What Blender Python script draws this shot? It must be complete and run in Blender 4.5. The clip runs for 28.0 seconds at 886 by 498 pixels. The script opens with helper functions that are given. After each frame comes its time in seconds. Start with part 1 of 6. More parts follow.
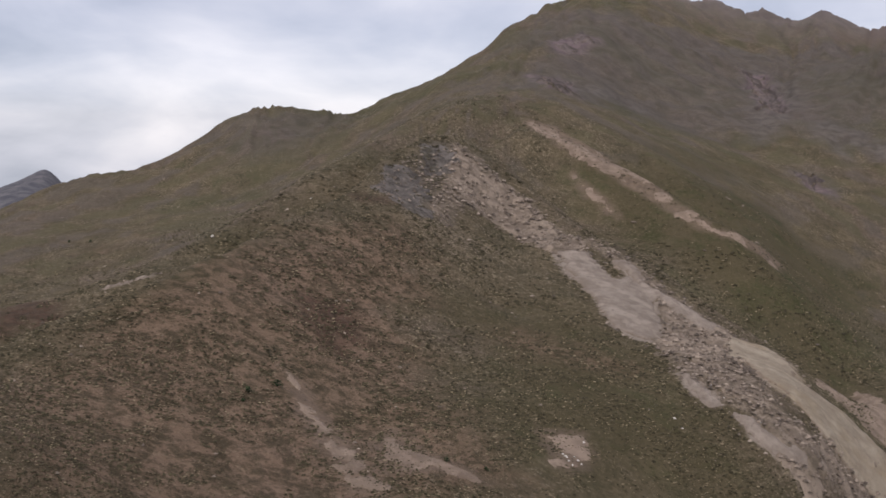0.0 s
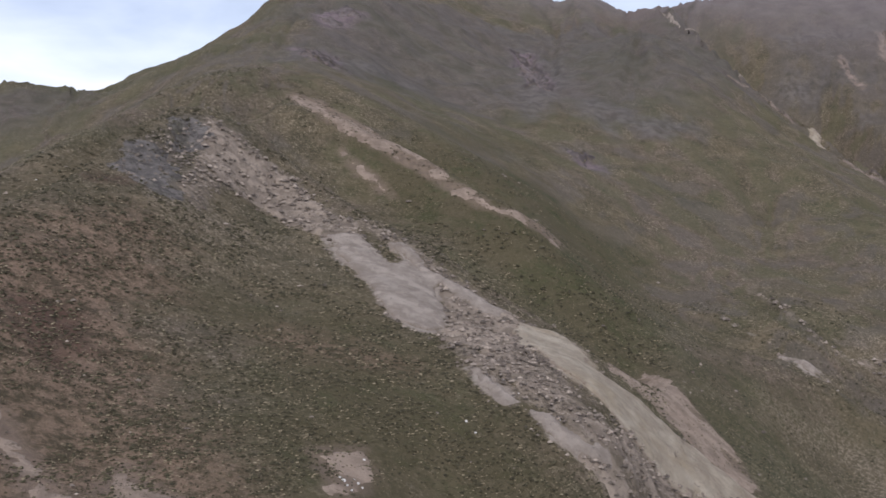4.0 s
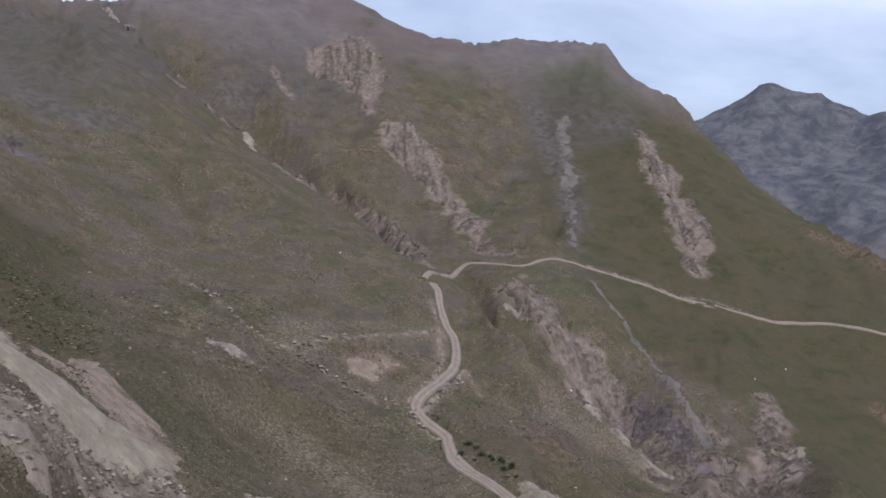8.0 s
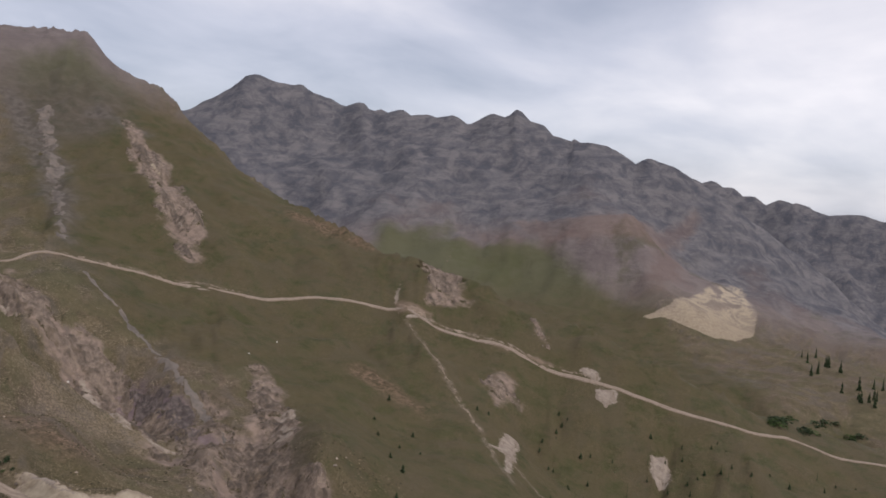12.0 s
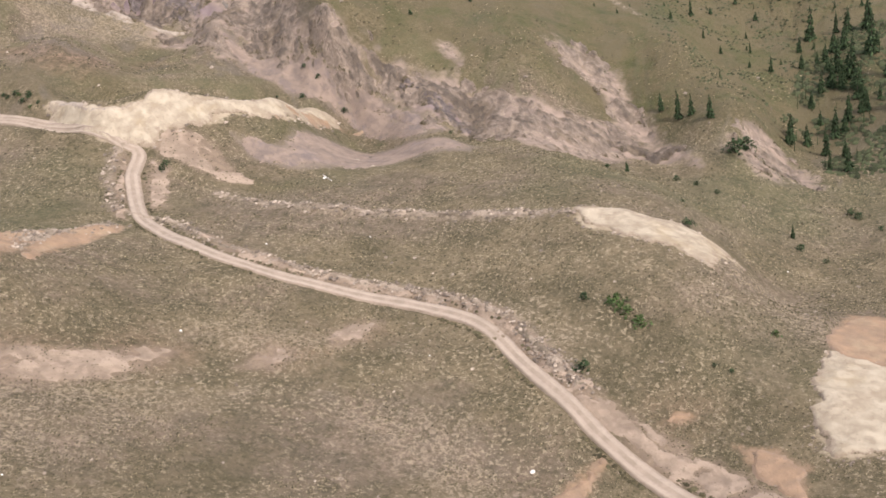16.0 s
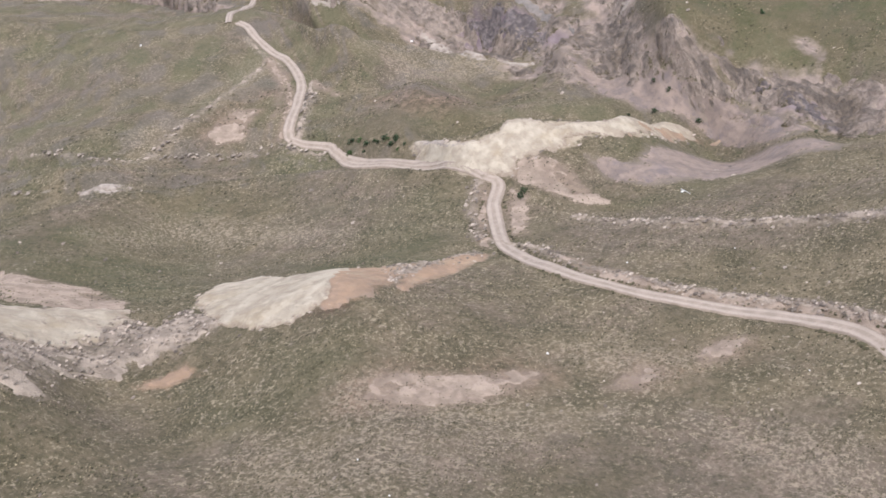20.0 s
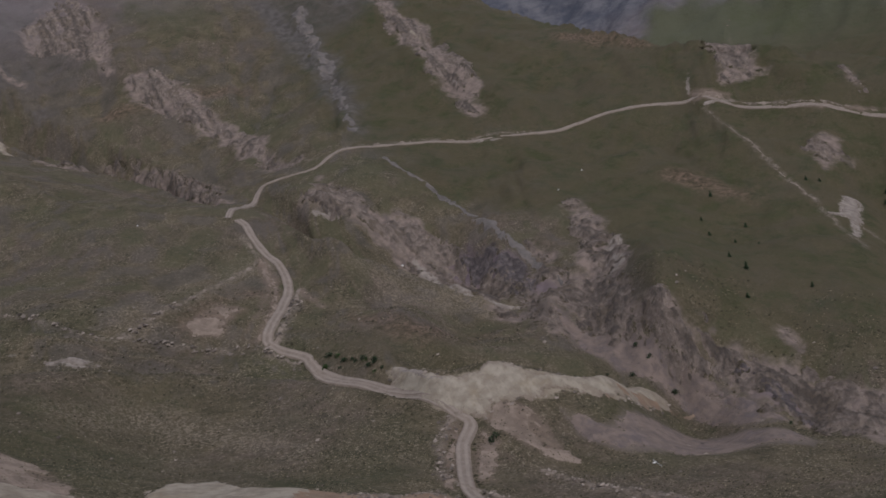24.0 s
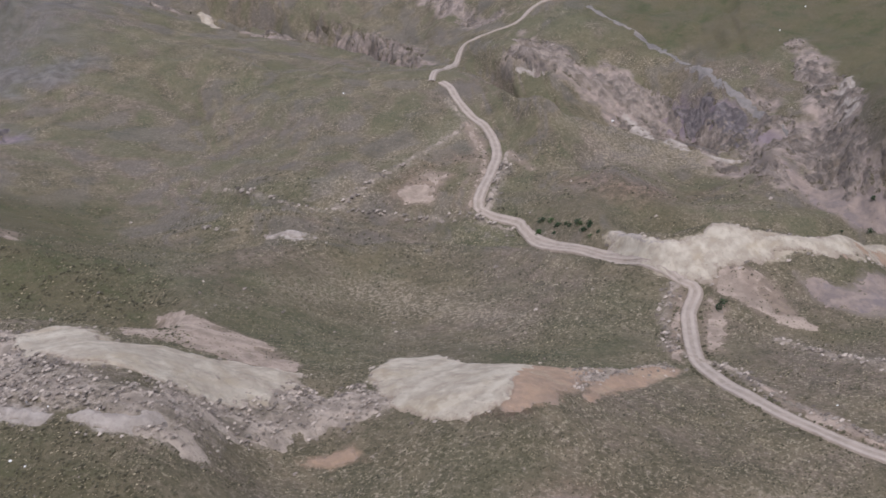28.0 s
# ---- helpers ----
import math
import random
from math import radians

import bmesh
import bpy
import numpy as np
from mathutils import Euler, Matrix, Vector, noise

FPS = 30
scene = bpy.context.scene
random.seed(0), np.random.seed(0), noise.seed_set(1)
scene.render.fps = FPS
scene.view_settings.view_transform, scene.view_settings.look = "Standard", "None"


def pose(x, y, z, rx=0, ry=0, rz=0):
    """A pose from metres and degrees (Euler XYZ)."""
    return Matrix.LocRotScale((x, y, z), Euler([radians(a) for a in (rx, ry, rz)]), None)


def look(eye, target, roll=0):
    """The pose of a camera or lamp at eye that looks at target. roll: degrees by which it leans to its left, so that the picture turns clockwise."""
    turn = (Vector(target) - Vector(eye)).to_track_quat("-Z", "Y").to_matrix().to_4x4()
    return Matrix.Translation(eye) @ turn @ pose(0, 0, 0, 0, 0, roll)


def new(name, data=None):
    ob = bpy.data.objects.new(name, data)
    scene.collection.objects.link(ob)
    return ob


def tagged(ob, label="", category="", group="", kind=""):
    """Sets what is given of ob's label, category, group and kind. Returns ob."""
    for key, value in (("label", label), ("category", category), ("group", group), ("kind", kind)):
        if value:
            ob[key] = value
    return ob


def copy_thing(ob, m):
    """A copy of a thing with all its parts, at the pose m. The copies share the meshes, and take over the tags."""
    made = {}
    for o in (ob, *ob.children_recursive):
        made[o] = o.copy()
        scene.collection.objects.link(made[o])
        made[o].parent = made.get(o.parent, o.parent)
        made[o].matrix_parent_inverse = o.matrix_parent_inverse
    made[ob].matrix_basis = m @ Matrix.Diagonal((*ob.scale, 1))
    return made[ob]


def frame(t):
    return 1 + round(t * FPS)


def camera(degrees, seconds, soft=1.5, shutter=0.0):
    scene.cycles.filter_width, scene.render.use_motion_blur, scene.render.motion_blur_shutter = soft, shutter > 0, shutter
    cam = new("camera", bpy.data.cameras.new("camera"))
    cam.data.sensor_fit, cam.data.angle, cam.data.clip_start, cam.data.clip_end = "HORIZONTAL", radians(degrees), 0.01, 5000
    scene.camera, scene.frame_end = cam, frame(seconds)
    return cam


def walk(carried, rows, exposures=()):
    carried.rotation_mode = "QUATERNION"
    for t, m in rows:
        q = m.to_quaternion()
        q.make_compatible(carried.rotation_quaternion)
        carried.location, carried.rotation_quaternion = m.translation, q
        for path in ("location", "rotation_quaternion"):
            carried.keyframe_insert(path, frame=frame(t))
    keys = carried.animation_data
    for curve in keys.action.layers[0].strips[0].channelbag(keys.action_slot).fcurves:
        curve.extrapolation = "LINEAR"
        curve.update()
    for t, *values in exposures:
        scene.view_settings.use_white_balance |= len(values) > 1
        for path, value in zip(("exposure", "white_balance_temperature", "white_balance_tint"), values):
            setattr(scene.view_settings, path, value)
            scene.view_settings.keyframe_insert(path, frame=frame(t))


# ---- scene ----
# exposure and white balance along the flight
EXPOSURES = [(0.0, 0.33, 6650, 17), (1.6, 0.33, 6650, 17), (2.0, 0.28, 6600, 15), (5.0, 0.66, 5750, 14), (7.0, 0.54, 5520, 13), (8.0, 0.56, 5850, 14), (9.0, 0.55, 6250, 15), (11.0, 0.42, 6700, 16), (14.0, 0.36, 7000, 16), (14.4, 0.8, 7100, 15), (15.0, 1.52, 7200, 15), (16.0, 1.74, 6950, 15),
             (17.0, 1.75, 6550, 14), (19.0, 1.75, 6250, 14), (20.0, 1.62, 6050, 13), (20.6, 1.13, 5950, 13), (21.0, 0.86, 5620, 14), (21.5, 0.65, 5900, 12), (23.5, -0.75, 5800, 11), (24.0, -0.1, 6000, 15), (25.0, 1.06, 6060, 13), (26.0, 1.28, 5920, 13), (27.0, 1.26, 5860, 13), (28.0, 1.1, 5800, 15)]
SUN_UP, SUN_TURN = 48, 200
cam = camera(44.85, 28.0, soft=1.7)
walk(cam, [
    (0, pose(3.47, -10.67, 3.05, 83.057, -0.557, 0.120)),
    (0.5, pose(3.67, -10.35, 2.34, 83.121, -0.613, 0.180)),
    (1, pose(4.08, -9.68, 2.09, 83.058, -0.447, 0.054)),
    (1.2, pose(5.50, -3.64, 1.06, 82.857, -0.369, -0.449)),
    (1.4, pose(6.92, 2.40, 0.03, 82.656, -0.291, -0.953)),
    (1.6, pose(8.34, 8.44, -1.00, 82.454, -0.213, -1.456)),
    (1.8, pose(9.76, 14.49, -2.03, 82.253, -0.134, -1.960)),
    (2, pose(11.17, 20.53, -3.06, 82.052, -0.056, -2.464)),
    (2.5, pose(12.53, 21.89, -3.97, 82.122, -0.136, -3.416)),
    (4.5, pose(5.73, 18.41, -0.60, 82.404, -1.447, -15.845)),
    (5, pose(6.00, 18.35, -1.69, 82.410, -2.713, -19.300)),
    (5.5, pose(6.55, 18.24, -2.92, 82.660, -3.101, -23.073)),
    (6, pose(7.16, 17.92, -4.16, 82.939, -3.535, -26.706)),
    (6.5, pose(7.64, 17.22, -5.08, 83.262, -3.857, -30.508)),
    (7, pose(7.76, 15.92, -5.49, 83.525, -3.996, -34.176)),
    (7.5, pose(7.27, 13.97, -5.57, 83.780, -4.517, -37.808)),
    (8, pose(6.20, 11.26, -5.43, 84.019, -4.724, -41.122)),
    (8.5, pose(4.46, 7.86, -4.95, 84.223, -4.902, -44.484)),
    (9, pose(2.12, 4.16, -4.23, 84.407, -4.928, -48.067)),
    (9.5, pose(-0.63, 0.80, -3.62, 84.565, -5.064, -51.377)),
    (10, pose(-3.06, -1.77, -3.64, 84.794, -5.122, -54.690)),
    (10.5, pose(-5.47, -3.20, -4.24, 85.132, -4.866, -58.606)),
    (11, pose(-7.56, -4.03, -5.00, 85.419, -4.827, -62.254)),
    (11.5, pose(-8.67, -4.55, -5.71, 85.657, -4.678, -65.823)),
    (13.5, pose(-8.96, -5.04, -6.39, 85.211, -3.512, -69.147)),
    (14, pose(-7.82, -4.93, -4.51, 81.683, -3.183, -69.218)),
    (14.5, pose(-6.03, -4.72, -1.42, 71.767, 1.198, -70.267)),
    (15, pose(-4.22, -4.72, 1.28, 63.069, 4.299, -70.783)),
    (15.5, pose(-2.97, -4.77, 2.30, 59.476, 8.016, -71.413)),
    (16, pose(-1.91, -4.53, 2.21, 57.929, 11.607, -71.874)),
    (16.5, pose(-1.04, -4.18, 1.68, 57.284, 14.789, -72.072)),
    (17, pose(-0.55, -4.00, 1.18, 56.822, 17.782, -72.536)),
    (17.5, pose(-0.18, -4.08, 0.95, 56.881, 20.239, -72.018)),
    (18, pose(0.07, -4.59, 0.94, 57.571, 22.110, -70.159)),
    (18.5, pose(0.23, -5.20, 0.88, 59.394, 22.985, -66.123)),
    (19, pose(0.30, -5.08, 0.42, 61.531, 23.297, -61.495)),
    (19.5, pose(0.13, -4.19, -0.06, 63.528, 23.398, -57.183)),
    (20, pose(0.12, -3.65, 0.18, 63.953, 24.364, -56.212)),
    (20.5, pose(0.42, -3.73, 0.96, 68.785, 26.335, -55.547)),
    (21, pose(0.43, -4.40, 1.14, 78.284, 29.468, -55.774)),
    (21.5, pose(0.22, -4.44, 1.22, 83.990, 29.055, -55.288)),
    (23.5, pose(0.52, -0.38, 2.83, 82.014, 18.102, -54.825)),
    (24, pose(0.36, 0.81, 3.40, 76.367, 14.925, -54.642)),
    (24.5, pose(0.58, 2.11, 3.95, 73.086, 14.040, -54.538)),
    (25, pose(1.14, 3.40, 4.27, 71.341, 14.533, -54.641)),
    (25.5, pose(2.16, 4.61, 4.49, 70.437, 15.425, -54.459)),
    (26, pose(3.58, 5.83, 4.65, 70.000, 16.686, -53.742)),
    (26.5, pose(4.84, 7.27, 4.79, 70.304, 17.557, -51.636)),
    (27, pose(5.91, 8.79, 4.94, 70.851, 18.420, -49.028)),
    (27.5, pose(7.05, 10.30, 5.09, 71.708, 18.888, -45.282)),
    (28, pose(8.29, 11.72, 5.03, 71.489, 19.871, -44.456)),
], exposures=EXPOSURES)

def smooth(a, b, v):
    q = np.clip((v - a) / (b - a), 0, 1)
    return q * q * (3 - 2 * q)


# ---- world and sun ----
def build_world():
    world = bpy.data.worlds.new("overcast_sky")
    scene.world = world
    world.use_nodes = True
    nt = world.node_tree
    nt.nodes.clear()
    N, L = nt.nodes.new, nt.links.new
    out, bg = N("ShaderNodeOutputWorld"), N("ShaderNodeBackground")
    sky = N("ShaderNodeTexSky")
    sky.sky_type, sky.sun_disc = "NISHITA", False
    sky.sun_elevation, sky.sun_rotation, sky.altitude = radians(SUN_UP), radians(SUN_TURN), 3500
    gain = N("ShaderNodeVectorMath")
    gain.operation = "SCALE"
    gain.inputs["Scale"].default_value = 0.14
    L(sky.outputs[0], gain.inputs[0])
    # cloud deck: direction projected on a flat layer
    co, sep = N("ShaderNodeTexCoord"), N("ShaderNodeSeparateXYZ")
    L(co.outputs["Generated"], sep.inputs[0])
    up = N("ShaderNodeMath")
    up.operation = "ADD"
    up.inputs[1].default_value = 0.34
    ab = N("ShaderNodeMath")
    ab.operation = "ABSOLUTE"
    L(sep.outputs["Z"], ab.inputs[0])
    L(ab.outputs[0], up.inputs[0])
    div = N("ShaderNodeVectorMath")
    div.operation = "DIVIDE"
    comb = N("ShaderNodeCombineXYZ")
    for k in "XYZ":
        L(up.outputs[0], comb.inputs[k])
    L(co.outputs["Generated"], div.inputs[0])
    L(comb.outputs[0], div.inputs[1])
    big, fine = N("ShaderNodeTexNoise"), N("ShaderNodeTexNoise")
    for n, sc, de, di in ((big, 0.75, 6, 0.6), (fine, 2.4, 7, 0.3)):
        n.inputs["Scale"].default_value, n.inputs["Detail"].default_value, n.inputs["Distortion"].default_value = sc, de, di
        L(div.outputs[0], n.inputs["Vector"])
    mixn = N("ShaderNodeMix")
    mixn.data_type = "FLOAT"
    mixn.inputs[0].default_value = 0.38
    L(big.outputs[0], mixn.inputs[2])
    L(fine.outputs[0], mixn.inputs[3])
    ramp = N("ShaderNodeValToRGB")
    e = ramp.color_ramp.elements
    e[0].position, e[0].color = 0.34, (0.36, 0.42, 0.53, 1)
    e[1].position, e[1].color = 0.66, (1.05, 1.06, 1.1, 1)
    m = e.new(0.47)
    m.color = (0.62, 0.67, 0.78, 1)
    L(mixn.outputs[0], ramp.inputs[0])
    cover = N("ShaderNodeMix")
    cover.data_type = "RGBA"
    cover.inputs[0].default_value = 0.86
    L(gain.outputs[0], cover.inputs[6])
    L(ramp.outputs[0], cover.inputs[7])
    L(cover.outputs[2], bg.inputs[0])
    bg.inputs[1].default_value = 0.74
    L(bg.outputs[0], out.inputs[0])


build_world()
sun = new("sun", bpy.data.lights.new("sun", "SUN"))
sun.data.energy, sun.data.angle, sun.data.color = 1.5, radians(11), (1.0, 0.95, 0.88)
sun.matrix_world = look((0, 0, 500), (500 - 500 - math.sin(radians(SUN_TURN)) * 300, -math.cos(radians(SUN_TURN)) * 300, 500 - 300 * math.tan(radians(SUN_UP))))


# ---- value noise on arrays ----
def lattice(ix, iy, seed):
    h = (ix.astype(np.int64) * 374761393 + iy.astype(np.int64) * 668265263 + seed * 974634777) & 0xFFFFFFFF
    h = ((h ^ (h >> 13)) * 1274126177) & 0xFFFFFFFF
    return ((h ^ (h >> 16)) & 0xFFFF) / 65535.0


def vnoise(x, y, seed=0):
    ix, iy = np.floor(x), np.floor(y)
    fx, fy = x - ix, y - iy
    fx, fy = fx * fx * (3 - 2 * fx), fy * fy * (3 - 2 * fy)
    a, b = lattice(ix, iy, seed), lattice(ix + 1, iy, seed)
    c, d = lattice(ix, iy + 1, seed), lattice(ix + 1, iy + 1, seed)
    return (a + (b - a) * fx) * (1 - fy) + (c + (d - c) * fx) * fy - 0.5


def fbm(x, y, size, octaves=4, seed=0, gain=0.5):
    v, a = np.zeros_like(x), 1.0
    for k in range(octaves):
        v += a * vnoise(x / size + 17.3 * k, y / size - 9.1 * k, seed + k)
        size, a = size * 0.5, a * gain
    return v


def ridged(x, y, size, octaves=4, seed=0):
    v, a = np.zeros_like(x), 1.0
    for k in range(octaves):
        v += a * (0.5 - 2 * np.abs(vnoise(x / size + 5.7 * k, y / size + 3.3 * k, seed + k)))
        size, a = size * 0.5, a * 0.5
    return v


# ---- landform: crests, gullies and benches, x y z in metres ----
LANDFORM = dict(
    north_crest=[(-289, 582, -79.1), (-263, 589, -66.1), (-245, 591, -56.1), (-228, 598, -45.1), (-209, 605, -36.1), (-171, 596, -30.3), (-150, 591, -20.5), (-126, 597, -4.2), (-105, 611, 8.5), (-82, 635, 8.3), (-61, 657, 1.6), (-27, 689, 13.6), (9, 730, 27.2), (31, 759, 46.7), (64, 797, 72.9)],
    north_crest_back=[(-362, 728, -169), (-306, 739, -139), (-262, 756, -113), (-188, 739, -89), (-131, 764, -57), (-76, 822, -62), (12, 912, -32), (79, 997, 16)],
    main_peak=[(90, 835, 93), (158, 886, 111), (238, 932, 101.5), (271, 954, 92.1), (286, 961, 96.3), (324, 981, 74.2), (340, 986, 96.5), (374, 986, 76.6), (412, 981, 78.4), (217, 844, 77), (252, 846, 68), (283, 847, 62), (296, 853, 72), (323, 849, 56.1), (348, 845, 56.9), (454, 963, 92.9), (473, 957, 99.1), (518, 943, 116.6), (568, 926, 130.2), (615, 902, 125.9), (637, 881, 118.3), (658, 838, 97), (701, 803, 87.1), (741, 751, 87.1), (768, 717, 85.6), (780, 693, 83.4), (790, 665, 63.8), (808, 593, 40)],
    main_peak_back=[(117, 1086, 7), (310, 1211, -7), (372, 1248, -23), (442, 1280, -26), (536, 1273, -37), (329, 1098, -32), (385, 1108, -37), (453, 1097, -46), (616, 1242, -13), (738, 1201, 23), (828, 1142, 8), (911, 1041, -29), (998, 929, -23), (1029, 861, -45)],
    near_crest=[(-55, 107, -30), (-58, 138, -32), (-54, 163, -29), (-44, 190, -25), (-31, 223, -22), (-22, 261, -17), (-13, 300, -9), (1, 328, -3)],
    left_valley=[(-134, 268, -51), (-101, 251, -47), (-90, 317, -47), (-83, 381, -39), (-159, 442, -44), (-97, 490, -28), (-60, 537, -11), (-38, 418, -16)],
    slide=[(7, 327, -4), (20, 299, -27), (35, 276, -32), (58, 239, -44), (74, 241, -48), (74, 180, -61)],
    near_face=[(-15, 189, -36), (-7, 140, -46), (23, 153, -51), (-36, 117, -38), (4, 128, -48), (-39, 155, -34), (-46, 94, -35), (15, 204, -42), (37, 181, -49)],
    bowl=[(34, 389, 3), (67, 374, -13), (106, 330, -37), (108, 330, -40), (114, 457, -13), (114, 589, 18), (200, 611, 11), (291, 707, 49), (228, 472, -42), (156, 366, -63), (243, 442, -59), (183, 303, -75), (127, 276, -66), (218, 302, -89)],
    rib=[(271, 671, 40), (297, 583, -3), (318, 504, -39), (332, 439, -58), (341, 398, -69), (268, 367, -73), (233, 379, -69), (277, 331, -87)],
    west_gully=[(402, 755, 19), (409, 683, -16), (468, 717, -7), (418, 606, -45), (393, 486, -71), (371, 425, -75), (521, 653, -12), (567, 783, 62), (437, 580, -58), (589, 632, -8), (672, 720, 58)],
    gully_floor=[(357, 353, -83), (353, 311, -109), (359, 280, -125), (361, 254, -134), (352, 222, -138)],
    gully_floor_low=[(333, 166, -155), (316, 125, -165), (313, 87, -171), (314, 51, -182), (310, 7, -190)],
    north_slope=[(475, 433, -67), (529, 380, -89), (567, 342, -99), (621, 281, -105), (626, 254, -111), (625, 230, -117), (625, 200, -124), (636, 140, -139), (639, 59, -155), (475, 317, -107), (459, 256, -126), (448, 201, -142), (413, 247, -128), (520, 167, -155), (593, 98, -174), (431, 361, -96)],
    north_upper=[(596, 441, -51), (665, 518, -17), (642, 578, -5), (611, 385, -69), (801, 699, 93), (735, 684, 55)],
    east_meadow=[(735, 62, -156), (732, 17, -164), (726, -40, -174), (961, 51, -162), (953, -20, -184), (962, -48, -196), (1301, -60, -218), (1503, 21, -191)],
    forest_slope=[(432, -6, -195), (511, 46, -198), (373, 62, -179), (364, 25, -195), (495, 97, -182), (540, -16, -201), (420, 50, -191), (385, 13, -203), (359, 113, -157), (357, 76, -185), (353, 153, -147), (341, 181, -131)],
    east_rib=[(620, 275, -102), (586, 235, -126), (534, 187, -147), (484, 149, -156), (446, 115, -165), (397, 67, -173), (360, 38, -177), (582, 168, -160), (549, 126, -179), (505, 101, -189), (466, 65, -189), (429, 35, -196)],
    wash_ridge=[(310, 291, -112), (325, 314, -86), (349, 235, -127), (303, 247, -126), (304, 321, -93), (331, 177, -157), (335, 220, -138), (297, 269, -107), (313, 226, -130)],
    road_bench=[(228, 192, -118), (237, 203, -111), (182, 167, -115), (176, 140, -117), (166, 92, -127), (160, 64, -130), (140, 40, -132), (127, 19, -133)],
    tail_bench=[(244, 143, -137), (239, 165, -132), (212, 137, -127), (221, 93, -136), (222, 51, -138), (204, 22, -143), (257, 49, -153), (288, 84, -158), (293, 125, -153), (211, 15, -157)],
    near_slope=[(116, 133, -98), (80, 115, -90), (100, 67, -115), (139, 114, -114), (134, 68, -126), (157, 15, -136), (115, 10, -129), (131, 158, -89), (105, 189, -82), (78, 177, -74), (52, 153, -67), (126, 195, -88), (159, 193, -102), (171, 272, -93), (214, 265, -102), (166, 295, -74), (150, -4, -136), (196, 3, -148)],
    heap=[(255, 196, -113), (270, 186, -123), (282, 176, -133)],
    outer=[(0, 20, -95), (30, 60, -92), (-60, 60, -62), (60, 0, -105), (-60, -60, -70), (100, -60, -125), (0, -150, -100), (-200, 0, -60), (-300, 300, -90), (-250, -250, -90), (250, -200, -180), (500, -200, -190), (900, -100, -200), (-700, 600, -160), (-600, -500, -100), (600, -800, -200), (2400, -500, -120), (-1500, 1800, -300), (-2500, 500, -300), (-800, 3000, -250), (0, 4000, -300), (3800, 1000, -300), (3800, -800, -200), (1800, 2600, -300), (-300, -3000, -300), (2500, -2500, -300), (-3000, -2500, -300), (-1901, 2819, -408), (-2516, 3731, -540), (-1490, 3056, -408), (-1973, 4045, -540), (-1107, 3215, -408), (-1465, 4255, -540), (-707, 3326, -408), (-936, 4402, -540), (-296, 3387, -408), (-392, 4483, -540), (119, 3398, -408), (157, 4497, -540)],
    far_north_peak=[(-1153, 2331, -241), (-1037, 2384, -182), (-949, 2421, -143), (-903, 2438, -120), (-859, 2454, -179), (-804, 2473, -305), (-696, 2505, -349), (-518, 2548, -367)],
    east_spur=[(788, 576, 26), (781, 534, 1), (763, 483, -26), (746, 451, -36), (719, 400, -49), (700, 355, -60), (689, 314, -71), (687, 290, -75), (688, 256, -86), (694, 224, -95), (701, 193, -105), (698, 168, -111), (689, 138, -120), (684, 114, -127), (705, 83, -138), (742, 48, -156), (772, 7, -170), (771, -41, -176)],
    east_spur_back=[(961, 702, 7), (931, 590, -57), (877, 488, -85), (841, 382, -111), (839, 312, -129), (855, 235, -153), (840, 168, -172), (861, 101, -193), (942, 9, -232)],
    far_basin=[(1339, 169, -240), (1200, 560, -190), (1150, 800, -120), (1380, 420, -240), (2000, 900, -230), (2200, 300, -260)],
)


def spread(x, y):
    """Plan position with distances from the hover point drawn in by their logarithm: relief grows coarser with distance."""
    r = np.hypot(x, y) + 1e-6
    k = np.log1p(r / 60.0) / r
    return np.stack([x * k, y * k], -1)


KNOTS = np.array([p for line in LANDFORM.values() for p in line], float)
KP = spread(KNOTS[:, 0], KNOTS[:, 1])
KV = KNOTS[:, 2] / (np.hypot(KNOTS[:, 0], KNOTS[:, 1]) + 60.0)


def plate(d2):
    return 0.5 * d2 * np.log(d2 + 1e-12)


def gap2(a, b):
    return (a[:, None, 0] - b[None, :, 0]) ** 2 + (a[:, None, 1] - b[None, :, 1]) ** 2


def fit_plate():
    n = len(KP)
    A = np.zeros((n + 3, n + 3))
    A[:n, :n] = plate(gap2(KP, KP)) + np.eye(n) * 0.0003
    A[:n, n], A[:n, n + 1:] = 1, KP
    A[n:, :n] = A[:n, n:].T
    return np.linalg.solve(A, np.concatenate([KV, [0, 0, 0]]))


WEIGHT = fit_plate()


def plate_table(n=1000, half=4.5):
    """The landform on a square of drawn-in plan positions, to look heights up from."""
    a = np.linspace(-half, half, n)
    p = np.stack(np.meshgrid(a, a), -1).reshape(-1, 2)
    v = np.empty(len(p), np.float64)
    kp, w = KP.astype(np.float32), WEIGHT[:-3].astype(np.float32)
    p4 = p.astype(np.float32)
    for i in range(0, len(p), 20000):
        s = slice(i, i + 20000)
        v[s] = plate(gap2(p4[s], kp) + np.float32(1e-9)) @ w
    return (v + WEIGHT[-3] + p @ WEIGHT[-2:]).reshape(n, n)


TABLE = plate_table()


def plate_height(x, y):
    n, half = len(TABLE), 4.5
    p = (spread(x, y) + half) * ((n - 1) / (2 * half))
    u, v = np.clip(p[..., 0], 0, n - 1.001), np.clip(p[..., 1], 0, n - 1.001)
    i, j = u.astype(np.int32), v.astype(np.int32)
    a, b = u - i, v - j
    z = (TABLE[j, i] * (1 - a) + TABLE[j, i + 1] * a) * (1 - b) + (TABLE[j + 1, i] * (1 - a) + TABLE[j + 1, i + 1] * a) * b
    return z * (np.hypot(x, y) + 60.0)


